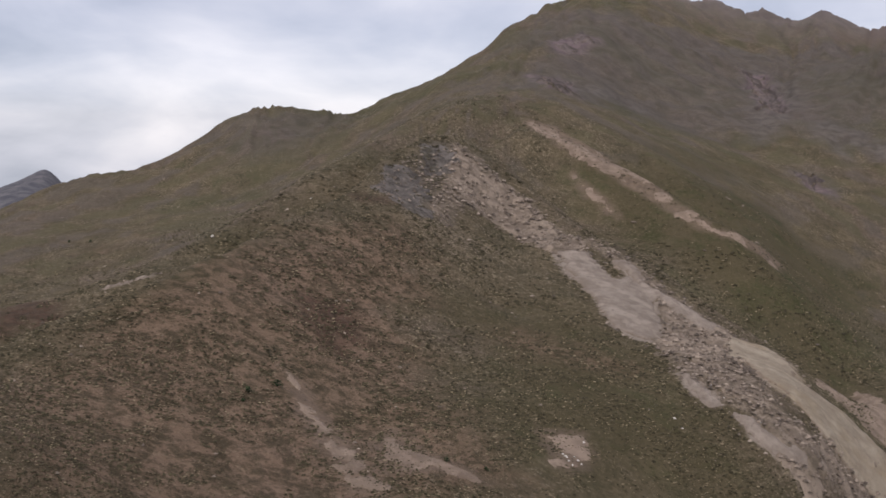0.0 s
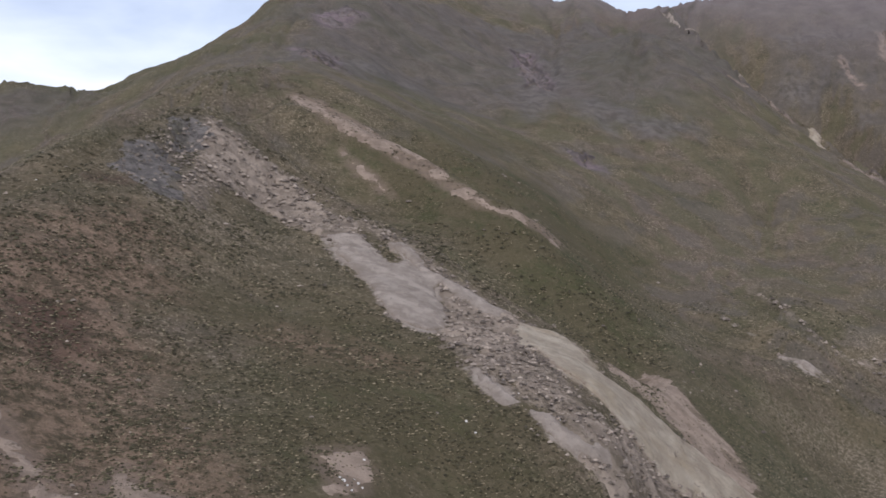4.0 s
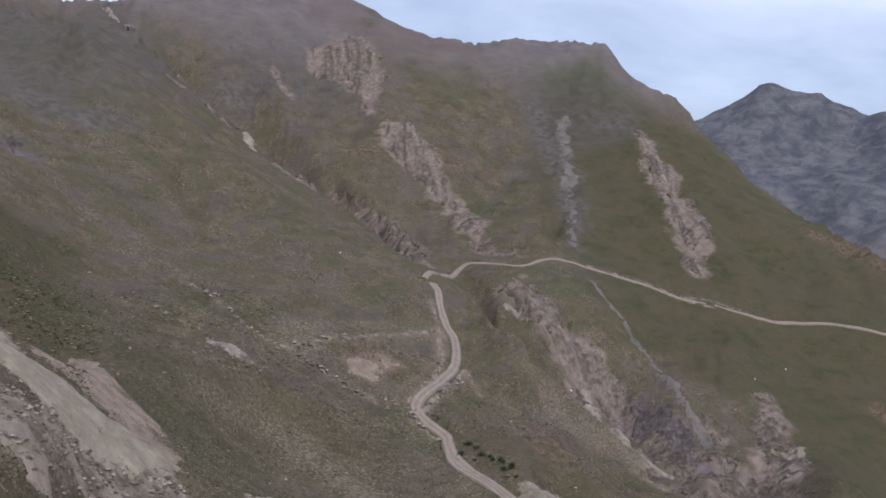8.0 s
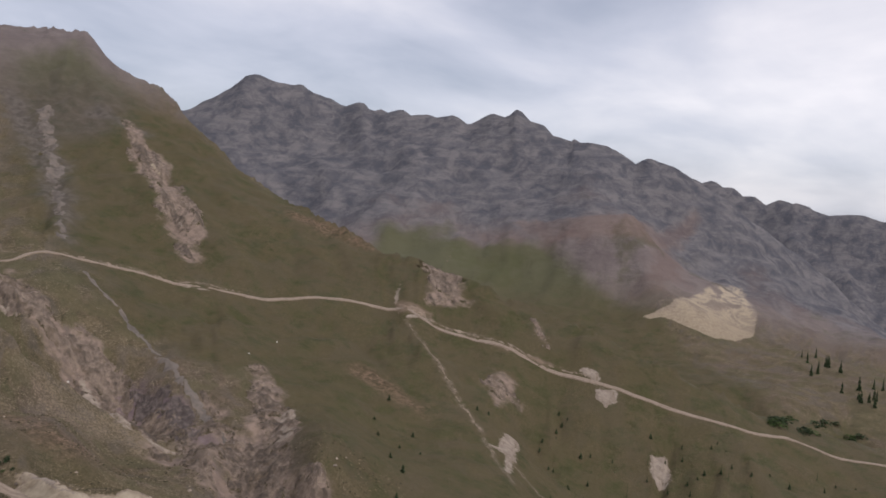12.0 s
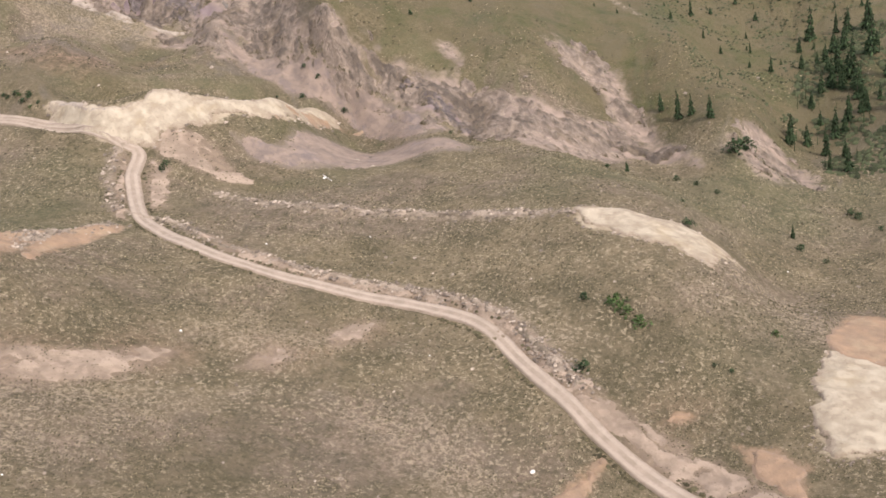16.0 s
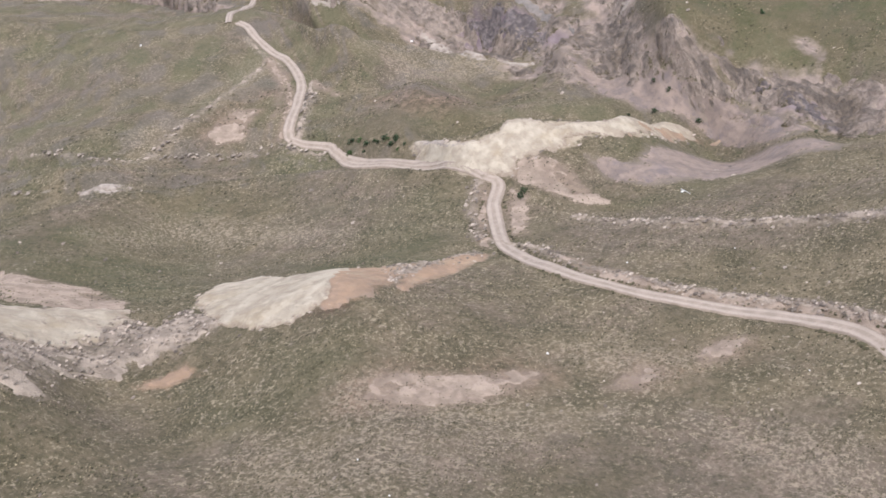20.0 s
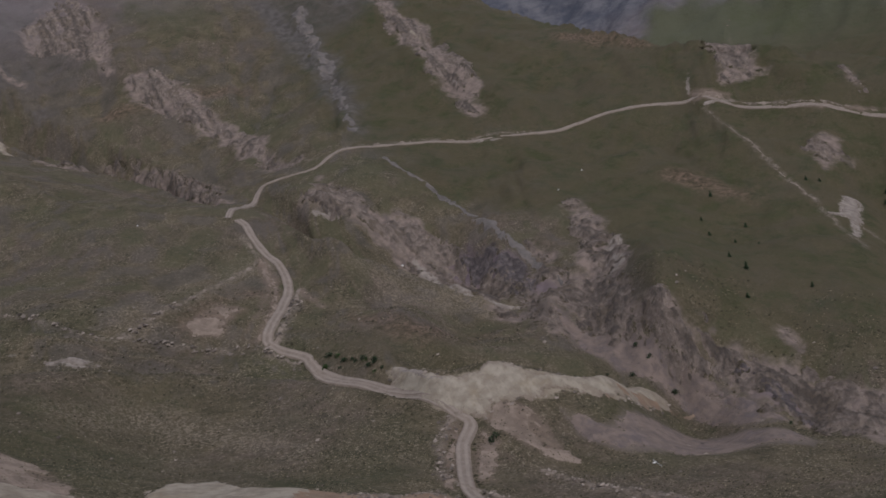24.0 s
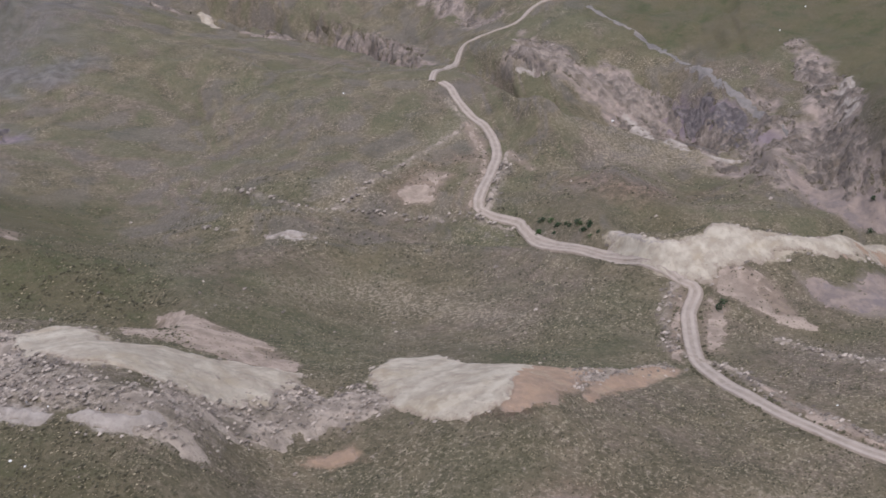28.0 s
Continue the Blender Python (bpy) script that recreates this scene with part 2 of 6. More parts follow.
# ---- spurs: brow lines in plan, each with the depth and reach of the swale behind it ----
BROWS = [
    ([(-62, 125), (-62, 144), (-58, 156), (-52, 166), (-46, 181), (-40, 200), (-35, 224), (-27, 243), (-21, 265), (-11, 310), (-2, 333), (6, 331), (24, 333), (37, 316), (47, 292), (61, 279), (72, 258), (79, 249), (89, 235), (106, 233)], 9, 75, 0.6),
    ([(13, 349), (29, 383), (47, 377), (71, 361), (86, 336), (103, 322)], 6, 60, 1.2),
    ([(379, 866), (375, 781), (386, 718), (411, 678), (398, 579), (383, 497), (348, 416)], 26, 120, 1),
    ([(353, 397), (346, 373), (323, 329), (322, 307), (349, 307), (358, 289), (358, 261)], 20, 100, 1),
    ([(137, 311), (151, 301), (168, 294), (184, 294), (204, 288), (217, 273), (224, 257), (224, 241), (225, 224), (223, 208), (222, 198)], 6, 48, 0.5),
    ([(188, 382), (186, 328), (205, 312), (223, 299), (238, 285)], 4, 40, 0.5),
    ([(242, 232), (241, 219), (243, 207), (251, 202), (257, 197), (263, 189), (276, 177), (309, 179)], 10, 50, 1.5),
]
EAST_SPUR = [(819, 1048), (868, 899), (868, 754), (835, 653), (788, 576), (781, 534), (763, 483), (746, 451), (719, 400), (700, 355), (689, 314), (687, 290), (688, 256), (694, 224), (701, 193), (698, 168), (689, 138), (684, 114), (705, 83), (742, 48), (772, 7), (771, -41)]
# far range: bearing in degrees and rise over run of its skyline, seen from the hover point
FAR_SKY = [(45.49, 0.0239), (52.27, 0.0249), (54.05, 0.0314), (54.61, 0.0346), (55.71, 0.0472), (56.4, 0.058), (56.96, 0.0656), (57.67, 0.0665), (58.67, 0.0632), (59.91, 0.0637), (60.56, 0.0554), (61.3, 0.0507), (62.12, 0.0465), (63.23, 0.0498), (63.81, 0.0428), (65.43, 0.0439), (66.33, 0.0418), (67.97, 0.0429), (68.73, 0.0375), (70.04, 0.0475), (71.02, 0.0489), (71.33, 0.0528), (72.29, 0.0435), (73.52, 0.0318), (74.32, 0.0259), (74.51, 0.0297), (75.62, 0.0266), (76.67, 0.0219), (77.8, 0.0117), (78.45, 0.0185), (79.79, 0.0126), (80.7, 0.0033), (82.83, -0.0205), (84.65, -0.0424), (87.62, -0.0755), (90, -0.1096), (91.89, -0.1362), (96.2, -0.1859)]
FAR_BACK = [(75.89, -0.0452), (79.26, -0.0055), (80.81, 0.0027), (82.11, 0.0014), (83.29, -0.0065), (84.46, -0.0134), (85.97, -0.0103), (86.84, -0.0178), (88.35, -0.0196), (89.16, -0.0201), (90.25, -0.0238), (91.27, -0.0192), (91.75, -0.021), (96.33, -0.0258)]


def bearing(x, y):
    return np.degrees(np.arctan2(x, y))


def brow_range(b, line):
    """Range of a brow line at a bearing, and how far inside the line's ends that bearing lies, in degrees."""
    a = [math.degrees(math.atan2(px, py)) for px, py in line]
    return np.interp(b, a, [math.hypot(px, py) for px, py in line]), np.minimum(b - a[0], a[-1] - b)


def swales(x, y):
    """Ground falls away behind each brow and climbs again on the far side."""
    z = np.zeros_like(x)
    b, r = bearing(x, y), np.hypot(x, y)
    for line, depth, reach, lip in BROWS:
        rc, inner = brow_range(b, line)
        u = (r - rc) / reach
        fade = smooth(-0.5, 2.5, inner)
        z -= depth * fade * smooth(0, 0.30, u) * (1 - smooth(0.45, 1.0, u))
        z += lip * fade * np.exp(-((u + 0.04) / 0.10) ** 2)
    return z


def far_range(x, y):
    """The range across the basin: scree apron, ribs and couloirs, banded cliffs under a toothed crest."""
    b, r = bearing(x, y), np.hypot(x, y)
    ba, rise = [p[0] for p in FAR_SKY], [p[1] for p in FAR_SKY]
    rc = 1960 + 110 * np.sin(np.radians(b * 9.0 - 70)) + fbm(b * 30, b * 0 + 3, 340, 2, 91) * 70
    foot = 1290 + fbm(b * 30, b * 0, 420, 1, 92) * 110
    crest = np.interp(b, ba, rise)
    even = sum(np.interp(b + k, ba, rise) for k in (-4.5, -3, -1.5, 0, 1.5, 3, 4.5)) / 7
    floor_z = -0.150 * foot - 22
    side = np.radians(b) * 1900 + (r - 1650) * (0.75 * smooth(70, 77, b) - 0.45 * (1 - smooth(60, 68, b))) + fbm(x, y, 240, 3, 93) * 120
    u = np.clip((r - foot) / (rc - foot), 0, 1.6)
    hold = smooth(0.02, 0.35, u) * (1 - smooth(0.80, 0.99, u))
    rib = (ridged(side, r * 0.9, 460, 3, 94) - 0.42) * 30 + (ridged(x, y, 280, 5, 95) - 0.42) * 34
    rib += 48 * np.exp(-((b - 76.4) / 3.4) ** 2 - ((u - 0.50) / 0.16) ** 2) + 34 * np.exp(-((b - 80.6) / 2.6) ** 2 - ((u - 0.32) / 0.15) ** 2)
    top = (even + (crest - even) * smooth(0.72, 0.98, u)) * rc + 3
    s = 0.62 * u + 0.38 * u ** 2.2
    z = floor_z + (top - floor_z) * np.minimum(s, 1) + rib * hold
    q = (z + fbm(x, y, 150, 3, 96) * 26) / 30.0
    step = (np.floor(q) + smooth(0.25, 0.85, q - np.floor(q)) - q) * 30.0
    z += step * 0.45 * smooth(0.55, 0.78, u) * (1 - smooth(0.9, 1.0, u))
    z += fbm(x, y, 26, 3, 97) * 3.5 * smooth(0.1, 0.5, u)
    z -= 0.75 * np.maximum(r - rc, 0)
    z = np.maximum(z, -420)
    # a further range beyond
    rb = 3000 + 160 * np.sin(np.radians(b * 11))
    tb = np.interp(b, [p[0] for p in FAR_BACK], [p[1] for p in FAR_BACK]) * rb
    back = tb - 0.62 * np.abs(r - rb) + (ridged(side, r * 0.3, 210, 5, 99) - 0.45) * 60 * smooth(0, 160, np.abs(r - rb))
    return np.maximum(z, np.where(b > 70, back, -900))


def base_height(x, y):
    z = plate_height(x, y) + swales(x, y)
    b, r = bearing(x, y), np.hypot(x, y)
    rc = brow_range(b, EAST_SPUR)[0]
    far = np.where((r > rc) & (b > 40) & (b < 122))
    if far[0].size:
        e = (r - rc)[far]
        w = smooth(20, 380, e) * smooth(40, 47, b[far]) * (1 - smooth(110, 122, b[far]))
        near = smooth(41, 49, b[far])
        z[far] = (z[far] - near * np.minimum(0.42 * e, 150)) * (1 - w) + far_range(x[far], y[far]) * w
    return z


def stroke(x, y, line, width):
    """Signed distance, in metres, to a band along a polyline; positive inside."""
    best = np.full(x.shape, -1e9)
    w = width if isinstance(width, (list, tuple)) else [width] * len(line)
    if len(line) == 1:
        return w[0] - np.hypot(x - line[0][0], y - line[0][1])
    for (ax, ay), (bx, by), wa, wb in zip(line[:-1], line[1:], w[:-1], w[1:]):
        dx, dy = bx - ax, by - ay
        q = np.clip(((x - ax) * dx + (y - ay) * dy) / (dx * dx + dy * dy + 1e-9), 0, 1)
        best = np.maximum(best, wa + (wb - wa) * q - np.hypot(x - ax - q * dx, y - ay - q * dy))
    return best


def outline(x, y, ring):
    """Signed distance to a closed outline in plan; positive inside."""
    best, odd = np.full(x.shape, 1e9), np.zeros(x.shape, bool)
    for (ax, ay), (bx, by) in zip(ring, ring[1:] + ring[:1]):
        dx, dy = bx - ax, by - ay
        q = np.clip(((x - ax) * dx + (y - ay) * dy) / (dx * dx + dy * dy + 1e-9), 0, 1)
        best = np.minimum(best, np.hypot(x - ax - q * dx, y - ay - q * dy))
        odd ^= ((ay > y) != (by > y)) & (x < dx * (y - ay) / (dy if abs(dy) > 1e-9 else 1e-9) + ax)
    return np.where(odd, best, -best)


def inside_of(x, y, line, width):
    return stroke(x, y, line, width) if width else outline(x, y, line)


def fall_streaks(x, y, size, seed, reach=9.0):
    """Noise drawn out down the fall line: gullies, runnels and stone stripes."""
    e = 6.0
    h = base_height(x, y)
    gx, gy = base_height(x + e, y) - h, base_height(x, y + e) - h
    n = np.hypot(gx, gy) + 1e-6
    gx, gy = gx / n * size * reach / 8, gy / n * size * reach / 8
    v = np.zeros_like(x)
    for k in range(-4, 5):
        v += vnoise((x + gx * k) / size, (y + gy * k) / size, seed) + 0.6 * vnoise((x + gx * k) / size * 2.3, (y + gy * k) / size * 2.3, seed + 1)
    return v / 3.2


def relief(x, y):
    r = np.hypot(x, y)
    far = smooth(1050, 1500, r)
    crag = CRAG(x, y)
    z = fbm(x, y, 60, 4, 3) * 3.0 + fbm(x, y, 9, 4, 9) * 0.55
    z += crag * ((ridged(x, y, 34, 5, 21) - 0.4) * 5.0 + fbm(x, y, 5, 3, 5) * 0.9)
    mid = np.where(r > 300)
    m = smooth(320, 700, r[mid]) * (1 - smooth(-40, -4, stroke(x[mid], y[mid], ROADS["north"], 0.0)))
    z[mid] += m * (1 - far[mid]) * (fall_streaks(x[mid], y[mid], 26, 71) * 7.0 + (ridged(x[mid], y[mid], 110, 5, 33) - 0.45) * 5)
    return z


def height(x, y):
    return base_height(x, y) + relief(x, y) + CARVE(x, y)

# ---- ground cover: kind, line in plan, half widths ----
COVER = [
    ("red", [(-21.1, 194.3), (-16.5, 181.1)], [3.1, 2.7]),
    ("red", [(-80.9, 189.8), (-83.0, 212.2), (-62.6, 178.5)], [2.2, 5, 1.4]),
    ("red", [(-17.7, 262.6), (-9.3, 269.9)], [2.2, 1.8]),
    ("red", [(18.8, 299.2), (22.1, 298.6)], [1.8, 1.4]),
    ("pale", [(-70.4, 222.0), (-62.0, 229.9)], [0.68, 0.54]),
    ("soil", [(-125.6, 390.8), (-113.4, 408.6)], [1.8, 1.4]),
    ("green", [(-51.6, 165.7), (-43.9, 185.2), (-34.8, 225.7)], [3.6, 7, 2.7]),
    ("green", [(-52.6, 248.9), (-40.6, 278.1)], [4, 2.7]),
    ("green", [(75.1, 514), (116.9, 543)], [11, 8.1]),
    ("green", [(98.0, 426), (140.3, 478)], [9.9, 8.1]),
    ("green", [(143.6, 273.1), (186.0, 279.7)], [7.2, 6.3]),
    ("grey", [(220.9, 689), (194.8, 596)], [9.9, 6.3]),
    ("grey", [(57.0, 514), (74.1, 507)], [7.2, 4.5]),
    ("grey", [(208.0, 561), (225.9, 540), (256.6, 551)], [5.4, 15, 5.4]),
    ("grey", [(176.4, 497), (180.7, 484)], [4.5, 2.7]),
    ("grey", [(212.8, 784), (322.9, 840)], [5.9, 5.4]),
    ("grey", [(468, 722), (468, 710)], [3.6, 2.7]),
    ("grey", [(462, 812), (551, 812)], [8.1, 6.8]),
    ("grey", [(671, 660), (606, 555), (534, 480), (493, 437)], [9, 14, 7, 2.7]),
    ("grey", [(705, 600), (701, 553)], [8.1, 7.2]),
    ("pink", [(710, 574), (664, 513), (621, 461), (594, 429), (562, 398.9)], [3.6, 12, 9, 12, 3.6]),
    ("cream", [(660, 513), (654, 495)], [3.1, 2.2]),
    ("pale", [(597, 439), (592, 430)], [2.2, 2.7]),
    ("pale", [(381.5, 382.8), (381.3, 369.2)], [1.4, 1.4]),
    ("gully", [(468, 404.8), (452, 363.5), (430, 317.0), (397.8, 267.7), (368.9, 235.1)], [1.8, 3, 3, 3, 0.9]),
    ("gully", [(679, 632), (601, 548), (488, 437)], [5.4, 6, 1.8]),
    ("pink", [(381.1, 603), (386.2, 566), (444, 589), (429, 533), (381.8, 448)], [1.8, 5, 5, 6, 2.7]),
    ("pink", [(394.6, 322.1), (351.6, 263.6), (337.8, 224.8)], [1.4, 4, 2.7]),
    ("pink", [(414.9, 283.9), (406.3, 267.8)], [2.7, 2.2]),
    ("pale", [(179.4, 313.9), (185.4, 310.2), (191.2, 307.7)], [1.1, 3.5, 1.1]),
    ("pale", [(170.4, 338.3), (175.8, 328.0)], [0.54, 0.45]),
    ("soil", [(250.1, 326.1), (278.6, 325.6)], [2.7, 2.2]),
    ("green", [(500, 362.8), (482, 311.8), (481, 293.0)], [14, 40, 12]),
    ("green", [(464, 390.6), (482, 352.6), (489, 292.0)], [9.9, 35, 16]),
    ("green", [(610, 494), (541, 469)], [6.3, 8.1]),
    ("green", [(1464, 648), (1498, 606)], [27, 22]),
    ("green", [(257.7, 265.2), (268.4, 245.4)], [6.3, 5.4]),
    ("pale", [(519, 176.6), (519, 167.3), (549, 172.0), (492, 155.6)], [1.4, 4, 4, 0.9]),
    ("pale", [(595, 102.0), (587, 95.3)], [1.8, 1.8]),
    ("pink", [(650, 266.0), (660, 251.3)], [5.4, 4]),
    ("pink", [(594, 198.1), (590, 186.3)], [4, 2.7]),
    ("rubble", [(615, 269.5), (572, 226.4), (526, 182.3), (469, 144.2)], [0.54, 1.2, 1, 0.36]),
    ("pale", [(633, 286.8), (654, 293.8)], [0.9, 0.68]),
    ("pale", [(619, 270.9), (631, 257.2)], [1.6, 1.4]),
    ("pink", [(674, 201.9), (653, 187.1)], [2.7, 1.8]),
    ("pale", [(530, 380.1), (537, 368.3)], [1.4, 0.9]),
    ("pale", [(643, 153.9), (640, 149.3)], [1.4, 1.4]),
    ("ochre", [(1540, 496), (1510, 388.7), (1524, 327.1), (1745, 273.3)], [14, 34, 30, 9]),
    ("pink", [(1466, 346.2), (1472, 233.9)], [20, 18]),
    ("mauve", [(1477, 407.0), (1492, 429)], [32, 27]),
    ("mauve", [(1528, 583), (1468, 505)], [18, 14]),
    ("soil", [(104.5, 134.8), (113.1, 133.4), (116.9, 127.0), (126.0, 121.6), (130.9, 117.8)], [1.8, 5, 5, 4, 0.9]),
    ("soil", [(137.4, 104.3), (141.4, 98.5)], [1.4, 0.9]),
    ("soil", [(152.6, 97.0), (160.1, 91.0)], [1.1, 1.1]),
    ("soil", [(103.6, 133.4), (112.6, 130.8)], [1.1, 0.9]),
    ("ochre", [(130.5, 37.2), (115.6, 41.0), (108.4, 43.8)], [0.68, 2.5, 1.4]),
    ("ochre", [(143.5, 28.2), (146.1, 25.0)], [0.9, 0.9]),
    ("ochre", [(113.2, 31.0), (112.2, 27.4)], [1.4, 1.4]),
    ("soil", [(143.8, 29.0), (146.3, 26.4)], [0.9, 0.9]),
    ("pink", [(390.0, 340.6), (387.3, 296.6), (364.4, 240.5), (341.7, 204.5)], [2.7, 7, 8, 3.6]),
    ("pink", [(339.5, 37.5), (323.4, 26.7)], [1.8, 1.8]),
    ("green", [(348.2, 182.4), (349.1, 174.1)], [5.4, 4.5]),
    ("green", [(538, 347.4), (486, 280.4), (353.2, 182.3)], [6.3, 22, 7.2]),
    ("green", [(397.8, 47.3), (409.2, 18.4)], [9.9, 9.9]),
    ("green", [(256.7, 252.5), (273.1, 232.6), (252.9, 196.5)], [2.2, 6, 1.8]),
    ("green", [(230.7, 157.1), (233.4, 143.9)], [1.8, 1.4]),
    ("green", [(120.6, 246.1), (140.0, 254.1)], [3.6, 3.1]),
    ("soil", [(282.1, 276.9), (277.1, 246.5), (315.7, 247.9)], [2.2, 6, 1.8]),
    ("soil", [(241.2, 321.8), (259.1, 316.6)], [2.2, 1.8]),
    ("soil", [(485, 662), (561, 593)], [5.4, 5.4]),
    ("soil", [(694, 399.7), (693, 341.0)], [9.9, 8.1]),
    ("soil", [(531, 254.0), (520, 220.4)], [9, 7.2]),
    ("soil", [(19.4, 206.6), (38.3, 202.0)], [4, 3.6]),
    ("green", [(691, 54.4), (1063, 6.5)], [14, 12]),
    ("green", [(477, 22.4), (402.3, -18.0)], [12, 15]),
    ("cream", [(411.2, 688), (372.0, 615)], [3.6, 2.7]),
    ("pale", [(384.2, 907), (376.9, 843), (380.8, 805), (399.8, 783)], [0.9, 2, 2, 0.68]),
    ("pale", [(379.7, 741), (396.8, 740)], [0.9, 0.9]),
    ("pink", [(359.7, 719), (386.8, 726), (394.5, 683)], [1.1, 3, 1.4]),
    ("pink", [(374.4, 600), (384.7, 573), (447, 630), (448, 604), (441, 572), (430, 532), (407.6, 476)], [1.8, 5, 3, 4, 5, 6, 2.7]),
    ("grey", [(470, 721), (474, 709)], [2.7, 2.7]),
    ("pink", [(488, 782), (486, 754)], [2.2, 2.7]),
    ("grey", [(105.3, 553), (67.1, 530), (41.0, 487)], [5.4, 14, 3.6]),
    ("grey", [(214.9, 735), (188.5, 605), (162.6, 535)], [5.4, 14, 3.6]),
    ("grey", [(206.1, 570), (204.5, 523)], [6.3, 5.4]),
    ("grey", [(167.5, 495), (176.0, 480)], [3.1, 3.1]),
    ("bare", [(46.9, 362.2), (52.0, 348.7), (57.4, 339.0), (60.4, 335.3)], [0.9, 2, 2, 0.68]),
    ("rubble", [(216.8, 161.6), (212.5, 136.6), (217.5, 107.5), (217.2, 83.0), (216.5, 58.2)], [0.9, 1.6, 1.6, 2, 1.1]),
    ("fleck", [(216.8, 161.6), (212.5, 136.6), (217.5, 107.5), (217.2, 83.0), (216.5, 58.2)], [1.4, 3, 3, 3.5, 1.4]),
    ("fleck", [(200.1, 22.7), (195.2, 13.8), (181.7, 4.6)], [1.8, 4, 1.8]),
    ("fleck", [(93.0, 126.5), (104.0, 114.8), (123.6, 99.4)], [3.1, 8, 3.1]),
    ("fleck", [(127.1, 86.2), (125.5, 69.3), (111.6, 55.3)], [2.7, 8, 2.7]),
    ("fleck", [(215.6, 334.9), (249.2, 340.4), (305.9, 345.0)], [1.4, 4, 1.4]),
    ("fleck", [(171.5, 74.2), (163.7, 61.6), (162.6, 51.8)], [2.7, 8, 2.7]),
    ("fleck", [(187.6, 36.8), (182.3, 27.6), (179.8, 18.0)], [2.2, 6, 2.2]),
    ("fleck", [(138.5, 117.6), (140.3, 103.3), (151.0, 98.1)], [2.2, 7, 2.2]),
    ("fleck", [(92.7, 126.4), (105.8, 123.6), (109.6, 113.1)], [5.4, 14, 5.4]),
    ("fleck", [(79.6, 142.5), (79.6, 123.9), (90.0, 111.0)], [3.6, 10, 4]),
    ("fleck", [(153.1, 270.8), (178.6, 273.7), (188.2, 220.9)], [4, 10, 3.6]),
    ("red", [(119.6, 161.6), (122.8, 154.9)], [1.1, 1.1]),
    ("soil", [(136.2, 104.5), (140.1, 98.5)], [1.8, 1.8]),
    ("red", [(-21.7, 185.7), (-17.8, 194.1), (-12.9, 187.2)], [1.4, 5, 1.4]),
    ("pale", [(32.7, 276.4), (42.3, 277.7), (47.1, 263.4), (51.9, 268.3), (57.7, 256.7), (53.6, 227.8), (49.4, 221.1), (45.1, 221.7), (41.8, 228.7), (39.9, 239.8), (39.9, 248.4), (37.2, 256.3), (33.5, 262.6)], 0),
    ("pale", [(47.8, 277.1), (53.5, 277.9), (57.0, 260.0), (64.1, 256.0), (71.9, 245.3), (67.8, 239.7), (60.4, 245.4), (56.2, 255.6)], 0),
    ("cream", [(71.1, 242.8), (79.9, 241.5), (85.3, 235.5), (84.2, 221.4), (92.0, 219.7), (96.5, 217.5), (106.6, 212.8), (114.0, 208.8), (95.4, 197.1), (88.9, 196.4), (82.3, 195.5), (75.4, 199.2), (71.4, 203.9), (68.3, 211.9), (69.0, 226.2)], 0),
    ("pale", [(51.1, 201.8), (53.4, 196.9), (57.2, 188.3), (53.6, 185.7), (51.4, 192.2)], 0),
    ("pale", [(57.6, 186.6), (61.8, 184.0), (65.6, 180.0), (72.1, 180.9), (76.0, 183.7), (69.7, 177.1), (62.5, 176.6), (58.8, 180.5)], 0),
    ("rubble", [(38.5, 292.5), (45.1, 288.4), (54.8, 278.1), (64.4, 257.9), (72.7, 243.7), (69.7, 213.0), (68.8, 189.8), (77.8, 187.0), (88.7, 192.8), (69.1, 172.1), (64.5, 176.8), (61.8, 184.0), (57.2, 188.3), (51.3, 200.3), (49.8, 217.3), (53.6, 227.8), (56.2, 255.6), (48.9, 275.8)], 0),
    ("rubble", [(5.8, 324.8), (15.5, 326.3), (30.2, 316.7), (42.2, 287.6), (43.2, 273.6), (33.8, 273.5), (25.7, 289.8), (17.8, 299.2), (9.4, 293.4), (3.3, 267.0), (-0.6, 275.4), (3.4, 296.1)], 0),
    ("rubble", [(6.5, 324.6), (19.9, 321.2), (30.1, 313.6), (34.4, 294.6), (25.0, 302.3), (13.7, 309.6), (8.0, 313.5)], 0),
    ("grey", [(-11.8, 296.0), (0.6, 324.2), (6.5, 322.0), (8.0, 309.2), (1.6, 286.3), (-6.2, 266.8), (-14.9, 273.3)], 0),
    ("bare", [(88.1, 230.5), (112.6, 265.9), (114.3, 241.8), (118.3, 231.4), (117.2, 215.0), (111.4, 209.0), (105.3, 216.1), (99.1, 223.9)], 0),
    ("bare", [(32.9, 412.0), (47.1, 414.2), (67.3, 397.4), (79.8, 341.7), (89.8, 324.5), (115.3, 336.0), (104.9, 315.9), (86.0, 323.2), (72.9, 342.6), (54.8, 362.8), (40.0, 379.3)], 0),
    ("bare", [(19.4, 161.7), (27.5, 165.9), (28.2, 159.0), (24.3, 150.9), (20.6, 149.4)], 0),
    ("bare", [(-7.5, 149.6), (-4.2, 153.6), (1.6, 144.0), (9.7, 136.4), (-5.7, 133.7)], 0),
    ("soil", [(-56.3, 131.1), (-51.1, 158.0), (-42.8, 180.4), (-32.8, 213.3), (-25.1, 228.4), (-8.6, 254.0), (0.2, 234.8), (-3.9, 202.6), (1.3, 167.5), (9.3, 147.1), (16.4, 138.9), (-42.1, 96.1)], 0),
